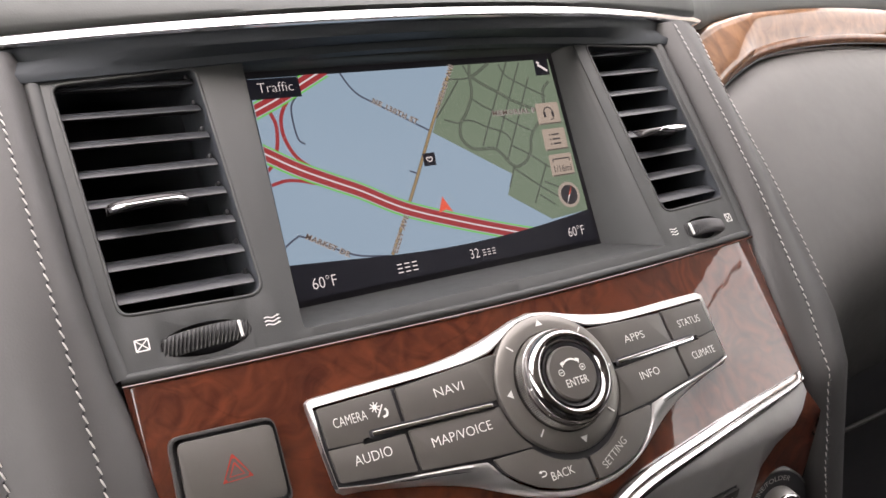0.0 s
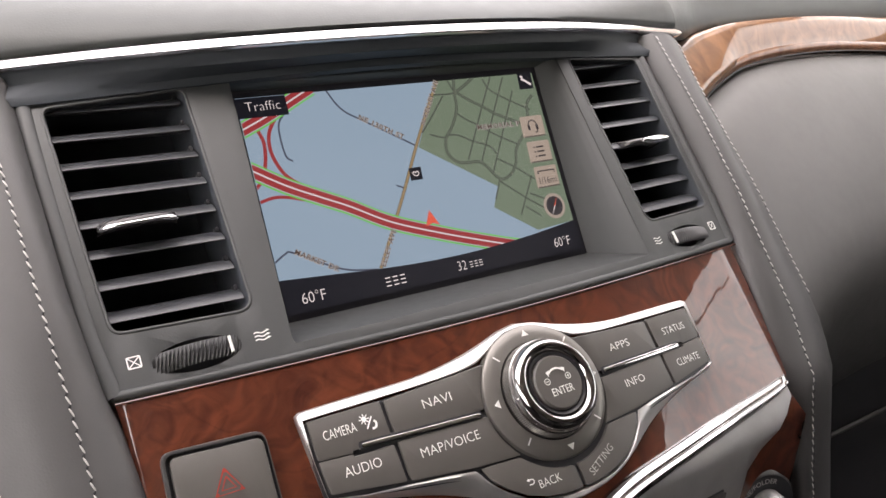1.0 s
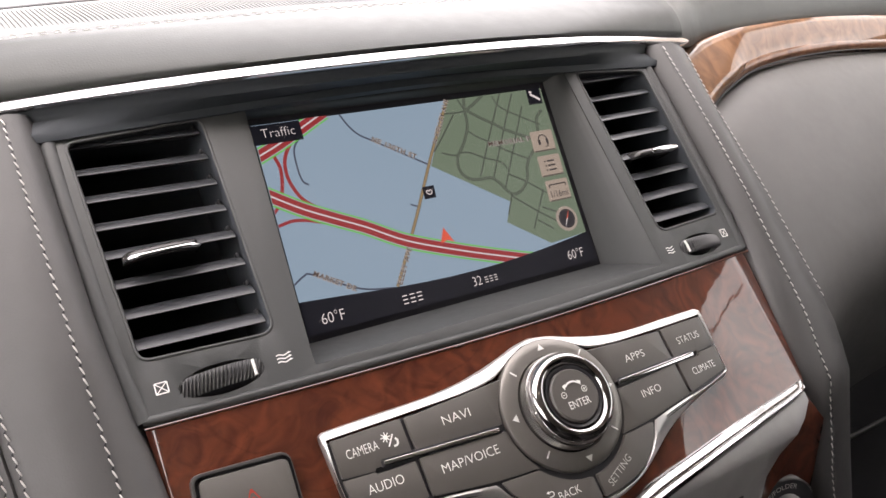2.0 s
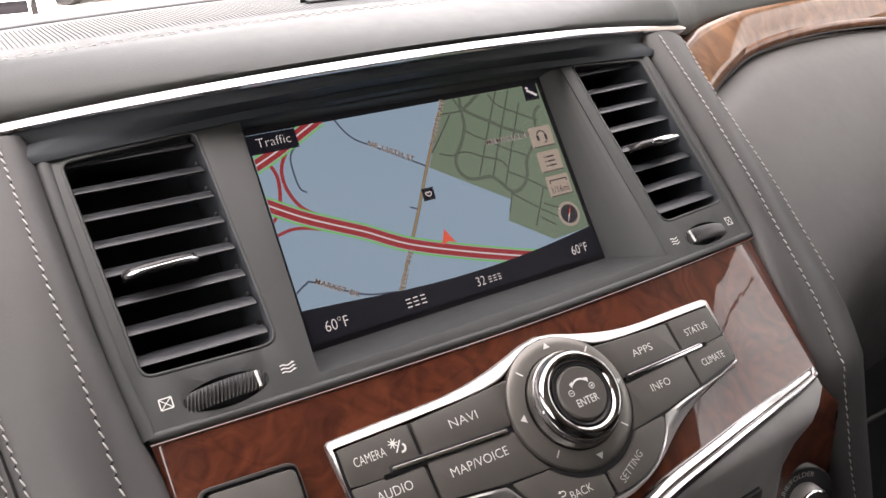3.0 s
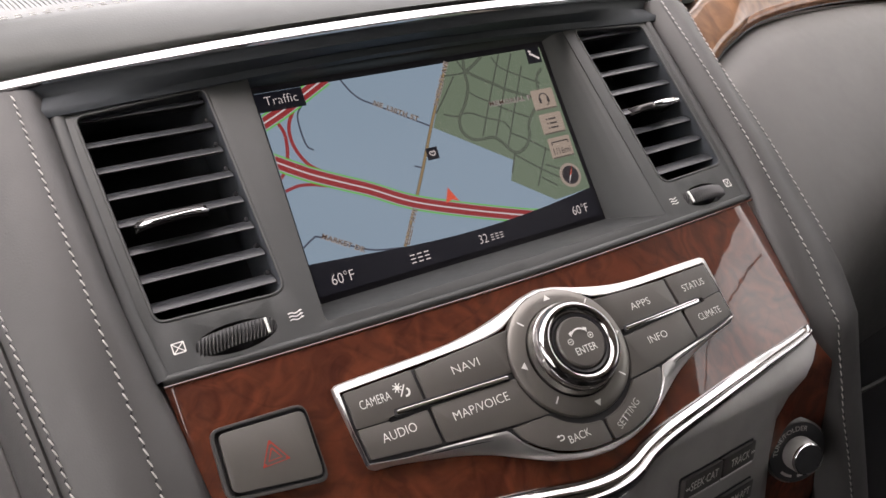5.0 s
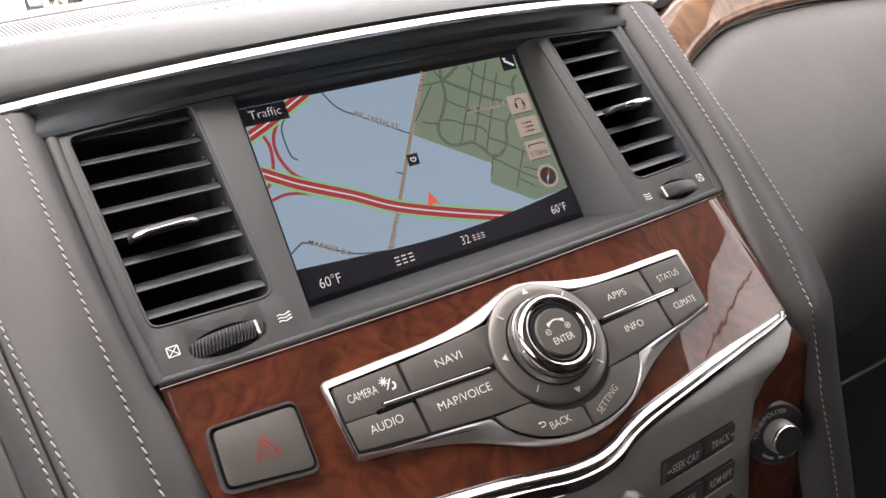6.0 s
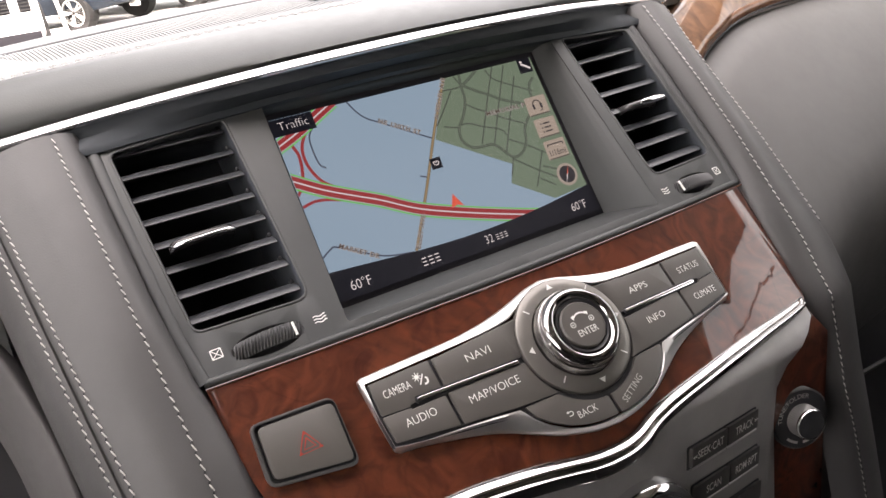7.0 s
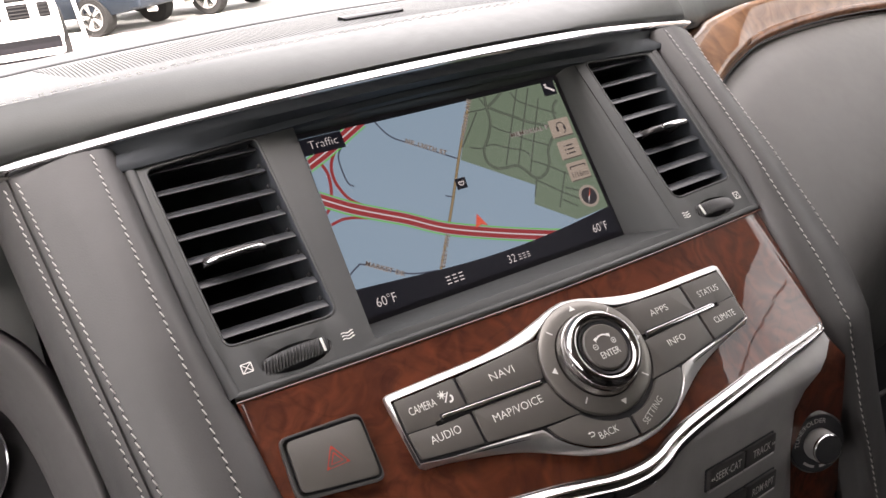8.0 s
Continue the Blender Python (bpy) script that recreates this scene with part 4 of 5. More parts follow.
part("veneer", plate(wood_outline, 0.0012, 0.005, wood_face, bevel=0.0014, step=0.0015, crisp=12), wood, wood_panel)
hair = [(x, fascia(x, z) - 0.0016, z) for x, z in spline([(-0.1708, -0.0459), (-0.12, -0.0476), (-0.06, -0.0490), (0.0, -0.0497), (0.06, -0.0490), (0.12, -0.0476), (0.1708, -0.0459)], 6)]
part("top_edge", tube(hair, 0.0005, segs=6), wood, wood_panel, "polished top edge")

# ---- control panel with buttons and rotary knob ----
KX, KZ = 0.0, -0.0885
controls = thing("control_panel", "satin silver control panel with grey buttons and a rotary knob", "control panel", (0, -0.055, -0.0885))
controls.matrix_world = DASH @ Matrix.Translation((-0.0034, -0.055, -0.0885))  # it sits a little off the middle
half_top = [(0.0, -0.0558), (0.009, -0.0572), (0.017, -0.0596), (0.0292, -0.0628), (0.0428, -0.0653), (0.0588, -0.0666), (0.082, -0.0668), (0.1045, -0.0671)]
half_bot = [(0.1035, -0.1045), (0.0906, -0.1062), (0.0683, -0.1112), (0.0534, -0.1162), (0.041, -0.1222), (0.0275, -0.1285), (0.0128, -0.1326), (0.0, -0.1338)]
r_side = spline(half_top, 4)[:-1] + rounded([(0.1035, -0.0671), (0.1088, -0.0673), (0.1075, -0.0860), (0.1058, -0.1042), (0.1010, -0.1050)], [0, 0.003, 0.02, 0.004, 0], 3)[4:-4] + spline(half_bot, 4)


def resample(loop, n):
    P = [Vector(p) for p in loop]
    seg = [(b - a).length for a, b in zip(P, P[1:])]
    out, total = [], sum(seg)
    for i in range(n):
        d = total * i / (n - 1)
        for a, b, s in zip(P, P[1:], seg):
            if d <= s + 1e-9:
                out.append(a.lerp(b, min(1, d / s)))
                break
            d -= s
    return out


BED_HALF = [(0.0, -0.0575), (0.008, -0.0584), (0.0145, -0.0612), (0.0200, -0.0646), (0.0262, -0.0678), (0.0345, -0.0692), (0.045, -0.0698), (0.075, -0.0703), (0.1046, -0.0706), (0.1050, -0.0860), (0.1040, -0.1008), (0.0893, -0.1037), (0.0730, -0.1052), (0.0565, -0.1070), (0.0441, -0.1090), (0.0406, -0.1147), (0.0354, -0.1199), (0.0273, -0.1251), (0.0192, -0.1281), (0.0100, -0.1297), (0.0, -0.1302)]


def frame_half(sx):
    """Half of the frame: it rises from the wood to a crest round the buttons."""
    def thirds(loop, corners):
        cut = [min(range(len(loop)), key=lambda j: (loop[j][0] - c[0]) ** 2 + (loop[j][1] - c[1]) ** 2) for c in corners]
        return resample(loop[: cut[0] + 1], 44)[:-1] + resample(loop[cut[0] : cut[1] + 1], 14)[:-1] + resample(loop[cut[1] :], 44)

    o, i = thirds(r_side, ((0.1088, -0.0673), (0.1058, -0.1042))), thirds(BED_HALF, ((0.1046, -0.0706), (0.1040, -0.1008)))
    rows = []
    for t, above, below in ((0.0, -0.004, -0.004), (0.0, 0.0028, 0.0008), (0.08, 0.0042, 0.0018), (0.45, 0.0048, 0.0036), (0.88, 0.0054, 0.0054), (1.0, 0.0050, 0.0050), (1.0, 0.002, 0.002)):
        row = []
        for a, b in zip(o, i):
            if sx < 0:  # the driver-side end is slimmer
                a = Vector((a.x - 0.0022 * max(0.0, (a.x - 0.080) / 0.0288), a.y))
            p = a.lerp(b, t)
            k = max(0.0, min(1.0, (a.y + 0.100) / 0.020))
            height = below + (above - below) * k
            row.append((sx * p.x, fascia(p.x, p.y) - height, p.y))
        rows.append(row)
    return sheet(rows)


part("frame", merge(frame_half(1), frame_half(-1)), satin, controls, "bright satin silver frame")


def arc_pts(r, a0, a1, n=14, cx=KX, cz=KZ, squash=0.97):
    return [(cx + r * math.cos(radians(a0 + (a1 - a0) * i / n)), cz + r * squash * math.sin(radians(a0 + (a1 - a0) * i / n))) for i in range(n + 1)]


part("button_bed", plate([(-0.1060, -0.0722), (-0.075, -0.0715), (-0.030, -0.0700), (0.030, -0.0700), (0.075, -0.0715), (0.1040, -0.0722), (0.1032, -0.1015), (0.075, -0.1068), (0.047, -0.1112), (0.0250, -0.1235), (0.0, -0.1285), (-0.0250, -0.1235), (-0.047, -0.1112), (-0.075, -0.1068), (-0.1045, -0.1015)], 0.0046, 0.003), black_plastic, controls, "black gaps between the buttons")
RO = 0.0312


def button(name, outline, text, tx, tz, size, mat=print_white, turn=0.0, arc=None, r=0.0008, wide=1.0, fit=0.0):
    b = part(name, plate(rounded(outline, r, 2), 0.0062, 0.003, bevel=0.0005), button_plastic, controls)
    if text:
        part("lettering", words(text, tx, tz, size, fascia, 0.0067, turn, wide, bold=-0.00005, arc=arc, fit=fit), mat, b)
    return b


for sx in (-1, 1):
    q = lambda pts: [(sx * x, z) for x, z in pts][:: sx]
    # upper inner button, following the ring on its inner side
    up = q([(x, z) for x, z in arc_pts(RO, 3, 40, 8)] + [(0.045, -0.0703), (0.0716, -0.0716), (0.0716, -0.0871)])
    lo = q([(0.0716, -0.0886), (0.0716, -0.1040), (0.0439, -0.1074)] + [(x, z) for x, z in arc_pts(RO, -42, -3, 8)])
    ou = q([(0.0735, -0.0712), (0.1034, -0.0714), (0.1036, -0.0866), (0.0900, -0.0876), (0.0900, -0.0866), (0.0735, -0.0866)])
    ol = q([(0.0735, -0.0890), (0.0900, -0.0890), (0.0900, -0.0880), (0.1036, -0.0873), (0.1028, -0.0996), (0.0733, -0.1037)])
    names = (("NAVI", "MAP/VOICE", "CAMERA", "AUDIO") if sx < 0 else ("APPS", "INFO", "STATUS", "CLIMATE"))
    spots = (((-0.0503, -0.0777, 0.0130), (-0.0513, -0.0956, 0.0265), (-0.0926, -0.0784, 0.0134), (-0.0881, -0.0937, 0.0150)) if sx < 0
             else ((0.0495, -0.0787, 0.0130), (0.0492, -0.0961, 0.0124), (0.0883, -0.0793, 0.0165), (0.0884, -0.0953, 0.0168)))
    for i, shape in enumerate((up, lo, ou, ol)):
        b = button("button", shape, names[i], spots[i][0], spots[i][1], 0.0054 if sx < 0 else 0.0050, fit=spots[i][2])
        cam_b = b if i == 2 else cam_b if i else None
    if sx < 0:
        day = [ribbon([(-0.0808 + 0.0009 * math.cos(a), -0.0786 + 0.0009 * math.sin(a)), (-0.0808 + 0.0021 * math.cos(a), -0.0786 + 0.0021 * math.sin(a))], 0.0004, 0) for a in [i * math.pi / 4 for i in range(8)]]
        day += [patch(disc(-0.0808, -0.0786, 0.0010, 12), 0), ribbon([(-0.0806, -0.0825), (-0.0776, -0.0782)], 0.0006, 0), ribbon(spline([(-0.0786, -0.0830), (-0.0770, -0.0826), (-0.0765, -0.0810), (-0.0772, -0.0800)], 4), 0.0009, 0)]
        sym = merge(*day)
        for w in sym.verts:
            w.co.x, w.co.z = w.co.x - 0.0012, w.co.z + 0.0022
            w.co.y += fascia(w.co.x, w.co.z) - 0.0067
        part("day_night_symbol", sym, print_white, cam_b)
    tilt = lambda x: -0.0871 + (0.0014 * (abs(x) - 0.060) / 0.026 if sx < 0 else 0.0)
    slot_line = [(sx * x, tilt(x)) for x in (0.0342, 0.0861)]
    (xa, ya), (xb2, yb2) = slot_line
    part("accent_slot", plate(rounded([(xa - sx * 0.001, ya - 0.0017), (xb2 + sx * 0.001, yb2 - 0.0017), (xb2 + sx * 0.001, yb2 + 0.0017), (xa - sx * 0.001, ya + 0.0017)][::sx], 0.0012, 2), 0.0063, 0.002), black_plastic, controls)
    part("accent_bar", plate(rounded([(xa, ya - 0.0009), (xb2, yb2 - 0.0009), (xb2, yb2 + 0.0009), (xa, ya + 0.0009)][::sx], 0.0008, 3), 0.0072, 0.002, bevel=0.0003), chrome, controls, "thin chrome accent bar")
# crescent below the ring
edge_pts = [(0.0010, -0.1292), (0.0100, -0.1287), (0.0187, -0.1271), (0.0267, -0.1242), (0.0343, -0.1193), (0.0394, -0.1144), (0.0420, -0.1088)]
cr_l = arc_pts(0.0322, -138, -92, 10) + [(-x, z) for x, z in edge_pts]
cr_r = arc_pts(0.0322, -88, -42, 10) + edge_pts[::-1]
button("button", cr_l[::-1], "BACK", -0.0153, -0.1219, 0.0048, fit=0.0110)
button("button", cr_r[::-1], "", 0, 0, 0.0050)
part("lettering", words("SETTING", 0.0128, -0.1216, 0.0046, fascia, 0.0068, 25, bold=-0.00004, fit=0.0170), print_grey, controls)
arrow = merge(ribbon(spline([(-0.0222, -0.1233), (-0.0192, -0.1233), (-0.0180, -0.1246), (-0.0192, -0.1262), (-0.0222, -0.1262)], 4), 0.0007, 0), patch([(-0.0234, -0.1233), (-0.0214, -0.1222), (-0.0214, -0.1244)], 0))
for w in arrow.verts:
    w.co.x, w.co.z = -0.0240 + (w.co.x + 0.0205) * 0.62, -0.1196 + (w.co.z + 0.1247) * 0.62
    w.co.y += fascia(w.co.x, w.co.z) - 0.0068
part("return_symbol", arrow, print_white, controls)

at = frame_at(KX, KZ, fascia)
ring = part("selector_ring", lathe([(0.0306, 0.002), (0.0306, 0.0050), (0.0302, 0.0064), (0.0292, 0.0071), (0.0260, 0.0077), (0.0225, 0.0079), (0.0215, 0.003)], at, 64), ring_plastic, controls, "grey selector ring with printed arrows")
c, u, v, n = at
for k in range(8):
    a = radians(90 + 45 * k)
    d, side = u * math.cos(a) + v * math.sin(a), u * -math.sin(a) + v * math.cos(a)
    p, mark = c + d * 0.0262 + n * 0.0082, bmesh.new()
    if k % 2 == 0:
        corners = (p + d * 0.0017, p - d * 0.0011 - side * 0.0019, p - d * 0.0011 + side * 0.0019)
    else:
        corners = (p + d * 0.0018 + side * 0.00035, p - d * 0.0018 + side * 0.00035, p - d * 0.0018 - side * 0.00035, p + d * 0.0018 - side * 0.00035)
    mark.faces.new([mark.verts.new(w) for w in corners])
    bmesh.ops.recalc_face_normals(mark, faces=mark.faces)
    part("arrow_mark" if k % 2 == 0 else "dash_mark", mark, print_white, ring)
knob = part("knob", lathe([(0.0222, 0.002), (0.0222, 0.0066), (-0.0216, 0.0074), (-0.0208, 0.0128), (0.0200, 0.0134), (0.0180, 0.0134)], at, 280, ribs=1, rib=0.0005), knurl, controls, "chrome rotary knob with knurled skirt")
rolled = [(0.0170 + 0.0037 * math.cos(radians(a)), 0.0132 + 0.0058 * math.sin(radians(a))) for a in range(-10, 191, 10)]
part("knob_rim", lathe(rolled, at, 96), shaded_chrome, knob)
part("knob_inner", lathe([(0.0138, 0.0140), (0.0138, 0.0174), (0.0126, 0.0169), (0.0122, 0.0150)], at, 64), black_plastic, knob)
cap = part("enter_button", lathe([(0.0119, 0.0140), (0.0119, 0.0177), (0.0112, 0.0185), (0.0095, 0.0186), (0.004, 0.0184), (0.001, 0.0184)], at, 48), button_plastic, knob, "round grey centre button")


def on_cap(bm, dx, dz):
    for w in bm.verts:
        w.co = c + u * (w.co.x + dx) + v * (w.co.z + dz) + n * 0.0190
    return bm


part("lettering", on_cap(words("ENTER", 0, 0, 0.0048, fit=0.0112), 0, -0.0040), print_white, cap)
zoom = [ribbon([(0.0052 * math.cos(radians(a)), 0.0052 * math.sin(radians(a))) for a in range(45, 140, 9)], 0.0008, 0)]
zoom += [patch([(0.0030, 0.0052), (0.0050, 0.0044), (0.0042, 0.0024)], 0), patch([(-0.0030, 0.0052), (-0.0050, 0.0044), (-0.0042, 0.0024)][::-1], 0)]
for cx in (-0.0058, 0.0052):
    zoom.append(ribbon([(cx + 0.0013 * math.cos(i * math.pi / 8), 0.0006 + 0.0013 * math.sin(i * math.pi / 8)) for i in range(17)], 0.0003, 0))
    zoom.append(ribbon([(cx - 0.0007, 0.0006), (cx + 0.0007, 0.0006)], 0.0003, 0))
zoom.append(ribbon([(0.0052, -0.0001), (0.0052, 0.0013)], 0.0003, 0))
part("zoom_symbol", on_cap(merge(*zoom), 0, 0.0006), print_white, cap)

# ---- hazard switch ----
hazard = thing("hazard_switch", "square grey hazard switch with red triangle in silver rim", "switch", (-0.1415, -0.045, -0.085))
HZ = [(-0.1606, -0.0676), (-0.1224, -0.0694), (-0.1232, -0.1014), (-0.1618, -0.0958)]
HZ2 = [(-0.1593, -0.0687), (-0.1228, -0.0706), (-0.1238, -0.1000), (-0.1605, -0.0946)]
part("rim", plate(rounded(HZ, 0.0045, 4)[::-1], 0.0040, 0.006, bevel=0.0009, holes=[rounded(HZ2, 0.0036, 4)]), rim_metal, hazard, "dark silver rim")
part("gap", plate(rounded(HZ2, 0.0035, 4)[::-1], 0.0016, 0.003), black_plastic, hazard)
HZ3 = [(-0.1578, -0.0702), (-0.1240, -0.0720), (-0.1250, -0.0984), (-0.1590, -0.0932)]
key = part("button", plate(rounded(HZ3, 0.0030, 4)[::-1], 0.0050, 0.005, bevel=0.0012), button_plastic, hazard)
tri = lambda r: [(-0.1405 + r * math.cos(radians(90 + 120 * k)), -0.0848 + r * math.sin(radians(90 + 120 * k))) for k in range(4)]
sym = merge(ribbon(tri(0.0060), 0.0006, 0), ribbon(tri(0.0030), 0.0006, 0), *[ribbon([a, b], 0.0008, 0) for a, b in zip(tri(0.0060)[:3], tri(0.0045)[:3])])
for w in sym.verts:
    w.co.y += fascia(w.co.x, w.co.z) - 0.0054
part("warning_triangle", sym, red_mark, key, "red outlined warning triangle")

# ---- chrome moulding under the wood ----
moulding = thing("chrome_moulding", "broad chrome moulding sweeping below the wood panel", "trim", (0, -0.06, -0.142))
pts = spline(STRIP_UP, 5)
rows = []
for x, z in pts:
    t = min(1.0, (0.1605 - abs(x)) / 0.07)
    k = min(1.0, (0.1560 - abs(x)) / 0.005) ** 0.5
    slim = max(0.0, min(1.0, (x + 0.030) / 0.045))  # the passenger side is slimmer
    h = 0.0050 + (0.0078 - 0.0034 * slim) * max(0, t) ** (0.8 - 0.3 * slim)
    h *= 0.45 + 0.55 * k
    k *= (h / 0.0128) ** 0.5
    y = fascia(x, z)
    prof = [(0.004, 0.03), (-0.0010, 0.0), (-0.0022, -0.06), (-0.0033, -0.14), (-0.0042, -0.22), (-0.0048, -0.28), (-0.0050, -0.32), (-0.0046, -0.37), (-0.0041, -0.41), (-0.0043, -0.44), (-0.0054, -0.49), (-0.0063, -0.54), (-0.0067, -0.58), (-0.0065, -0.62), (-0.0057, -0.71), (-0.0046, -0.83), (-0.0037, -0.94), (-0.0030, -1.0), (0.006, -1.04)]
    rows.append([(x, y + a * k, z + b * h) for a, b in prof])
part("bar", sheet(rows), shaded_chrome, moulding)

# ---- lower panel ----
low = thing("lower_panel", "graphite silver lower console panel with wood side", "console panel", (0, -0.05, -0.16))
low_right = [(0.020, -0.1434), (0.0382, -0.1408), (0.060, -0.1384), (0.084, -0.1356), (0.110, -0.1324), (0.135, -0.1293), (0.1565, -0.1242)]
half = [(0.0, -0.1485), (0.02, -0.1470), (0.0382, -0.1440), (0.0545, -0.1425), (0.081, -0.1410), (0.1034, -0.1395), (0.130, -0.1345), (0.157, -0.1265), (0.1555, -0.1330), (0.1450, -0.1400), (0.1195, -0.1510), (0.1110, -0.1600), (0.1105, -0.1790), (0.1180, -0.2330), (0.128, -0.30), (0.0, -0.30)]
out = half[:1] + low_right + half[8:] + [(-x, z) for x, z in half[::-1] if x > 0]
part("face", plate(out, 0.004, 0.004, lower, bevel=0.0008), graphite, low)
for sx in (-1, 1):
    w = [(0.158, -0.1265), (0.1635, -0.150), (0.168, -0.19), (0.174, -0.24), (0.182, -0.30), (0.100, -0.30), (0.100, -0.15), (0.130, -0.135)]
    part("wood_side", plate([(sx * x, z) for x, z in w][::sx], 0.0015, 0.004, lower, crisp=12), wood, low, "dark burl wood side")


def low_key(x0, x1, z0, z1, text, group="radio buttons"):
    k = thing("radio_button", "long dark grey radio button on the silver panel", "button", ((x0 + x1) / 2, lower((x0 + x1) / 2, z0), z0), group)
    part("socket", plate(rounded([(x0 - 0.0010, z0 - 0.0010), (x1 + 0.0010, z0 - 0.0010), (x1 + 0.0010, z1 + 0.0010), (x0 - 0.0010, z1 + 0.0010)], 0.0012, 2), 0.0046, 0.003, lower), black_plastic, k)
    b = part("cap", plate(rounded([(x0, z0), (x1, z0), (x1, z1), (x0, z1)], 0.001, 2), 0.0078, 0.004, lower, bevel=0.0008), key_plastic, k)
    if text:
        part("lettering", words(text, (x0 + x1) / 2, (z0 + z1) / 2, 0.0060, lower, 0.0083, wide=0.78, bold=0.00006), print_white, b)
        if text[0] in "ST" and text != "SCAN":
            d = -1 if text[0] == "S" else 1
            gx = (x0 + x1) / 2 + d * (0.0115 if d < 0 else 0.0098)
            tip = [patch([(gx + d * o - 0.0008, (z0 + z1) / 2 - 0.0010), (gx + d * o + 0.0008, (z0 + z1) / 2), (gx + d * o - 0.0008, (z0 + z1) / 2 + 0.0010)] if d > 0 else [(gx + d * o + 0.0008, (z0 + z1) / 2 - 0.0010), (gx + d * o + 0.0008, (z0 + z1) / 2 + 0.0010), (gx + d * o - 0.0008, (z0 + z1) / 2)], -0.0083, lower) for o in (0.0, 0.0015)]
            part("skip_symbol", merge(*tip), print_white, b)
    part("lip", tube([(x0, lower(x0, z0 - 0.001) - 0.0062, z0 - 0.001), (x1, lower(x1, z0 - 0.001) - 0.0062, z0 - 0.001)], 0.0006, segs=6), satin, k)


for row, (a, b) in enumerate((("SEEK\u00b7CAT", "TRACK"), ("SCAN", "RDM\u00b7RPT"), ("", ""))):
    z1, dx = -0.1640 - 0.0220 * row, 0.0035 * row
    low_key(0.0365 + dx, 0.0640 + dx, z1 - 0.0105, z1, a)
    low_key(0.0648 + dx, 0.0908 + dx, z1 - 0.0105, z1, b)
    low_key(-0.0908 - dx, -0.0648 - dx, z1 - 0.0105, z1, "")
    low_key(-0.0640 - dx, -0.0365 - dx, z1 - 0.0105, z1, "")


def knob_thing(name, label, x, z, r, h, text):
    k = thing(name, label, "knob", (x, lower(x, z), z))
    c, u, v, n = frame_at(x, z, lower)
    n = (n + Vector((-0.32 if x > 0 else 0.32, 0, 0.24))).normalized()  # the boss turns up and towards the middle
    u = v.cross(n).normalized()
    u = u if u.x > 0 else -u
    v = n.cross(u).normalized()
    v = v if v.z > 0 else -v
    c = c + n * 0.0030
    at = (c, u, v, n)
    part("plinth", lathe([(r * 1.92, -0.015), (r * 1.92, 0.004), (r * 1.86, 0.005), (r * 1.0, 0.005)], at, 48), black_plastic, k)
    part("plinth_rim", lathe([(r * 1.96, 0.0), (r * 1.98, 0.0040), (r * 1.93, 0.0048), (r * 1.88, 0.0040)], at, 56), rim_metal, k, "dark silver rim")
    part("grip", lathe([(-r, 0.004), (-r * 0.97, h * 0.85), (r * 0.93, h * 0.95), (r * 0.86, h)], at, 96, ribs=1, rib=0.0003), graphite, k, "knurled grey grip")
    part("chrome_ring", lathe([(r * 0.97, h * 0.90), (r * 0.97, h * 0.97), (r * 0.92, h * 1.02), (r * 0.87, h)], at, 64), chrome, k, "chrome ring")
    part("cap", lathe([(r * 0.88, h * 0.9), (r * 0.88, h), (r * 0.7, h * 1.01), (r * 0.1, h * 1.01)], at, 48), dark_plastic, k)
    if text:
        ring = [words(text, 0, 0, 0.0040, arc=(0, 0, r * 1.50, 122), fit=0.028)]
        ring += [ribbon([(r * 1.50 * math.cos(radians(a)), r * 1.50 * math.sin(radians(a))) for a in range(a0, a0 + 34, 8)], 0.0016, 0) for a0 in (222, 268)]
        for bm, nm, mat in zip(ring, ("lettering", "text_bar", "text_bar"), (print_grey, print_grey, print_grey)):
            for w in bm.verts:
                w.co = c + u * w.co.x + v * w.co.z + n * 0.0054
            part(nm, bm, mat, k)
    return k


knob_thing("tuning_knob", "round grey tuning knob with chrome ring on wood", 0.1345, -0.1835, 0.0095, 0.0140, "TUNE/FOLDER")
knob_thing("volume_knob", "round grey volume knob with chrome ring on wood", -0.1345, -0.1835, 0.0095, 0.0140, "")
dial = thing("disc_dial", "large round dark dial with chrome ring below the moulding", "dial", (0.004, lower(0, -0.2), -0.2))
at = frame_at(0.0, -0.192, lower, 0.004)
part("chrome_ring", lathe([(0.0345, 0.0), (0.0345, 0.005), (0.0335, 0.0080), (0.0315, 0.0095), (0.0290, 0.0088), (0.0265, 0.005)], at, 64), chrome, dial)
part("face", lathe([(0.0270, 0.0), (0.0270, 0.006), (0.024, 0.0068), (0.002, 0.0068)], at, 64), black_plastic, dial)

# ---- leather side pads of the centre stack ----
D1 = [(0.11, -0.005), (0.092, -0.0055), (0.062, -0.0076), (0.03, -0.0088), (-0.014, -0.009), (-0.09, -0.0047), (-0.112, -0.0003), (-0.135, 0.003), (-0.17, -0.002), (-0.21, -0.0045), (-0.40, -0.006)]
D2 = [(0.11, 0.010), (0.076, 0.0093), (0.055, 0.0083), (0.026, 0.0059), (0.0, 0.0041), (-0.02, 0.0034), (-0.097, 0.0044), (-0.114, 0.0078), (-0.13, 0.012), (-0.17, 0.006), (-0.40, 0.004)]


def lerp_table(tab, z):
    for (z0, v0), (z1, v1) in zip(tab, tab[1:]):
        if z >= z1:
            return v0 + (v1 - v0) * max(0, min(1, (z0 - z) / (z0 - z1)))
    return tab[-1][1]


def stack_y(x, z):
    return fascia(x, z) if z > -0.13 else fascia(x, -0.13) - 0.45 * (z + 0.13)


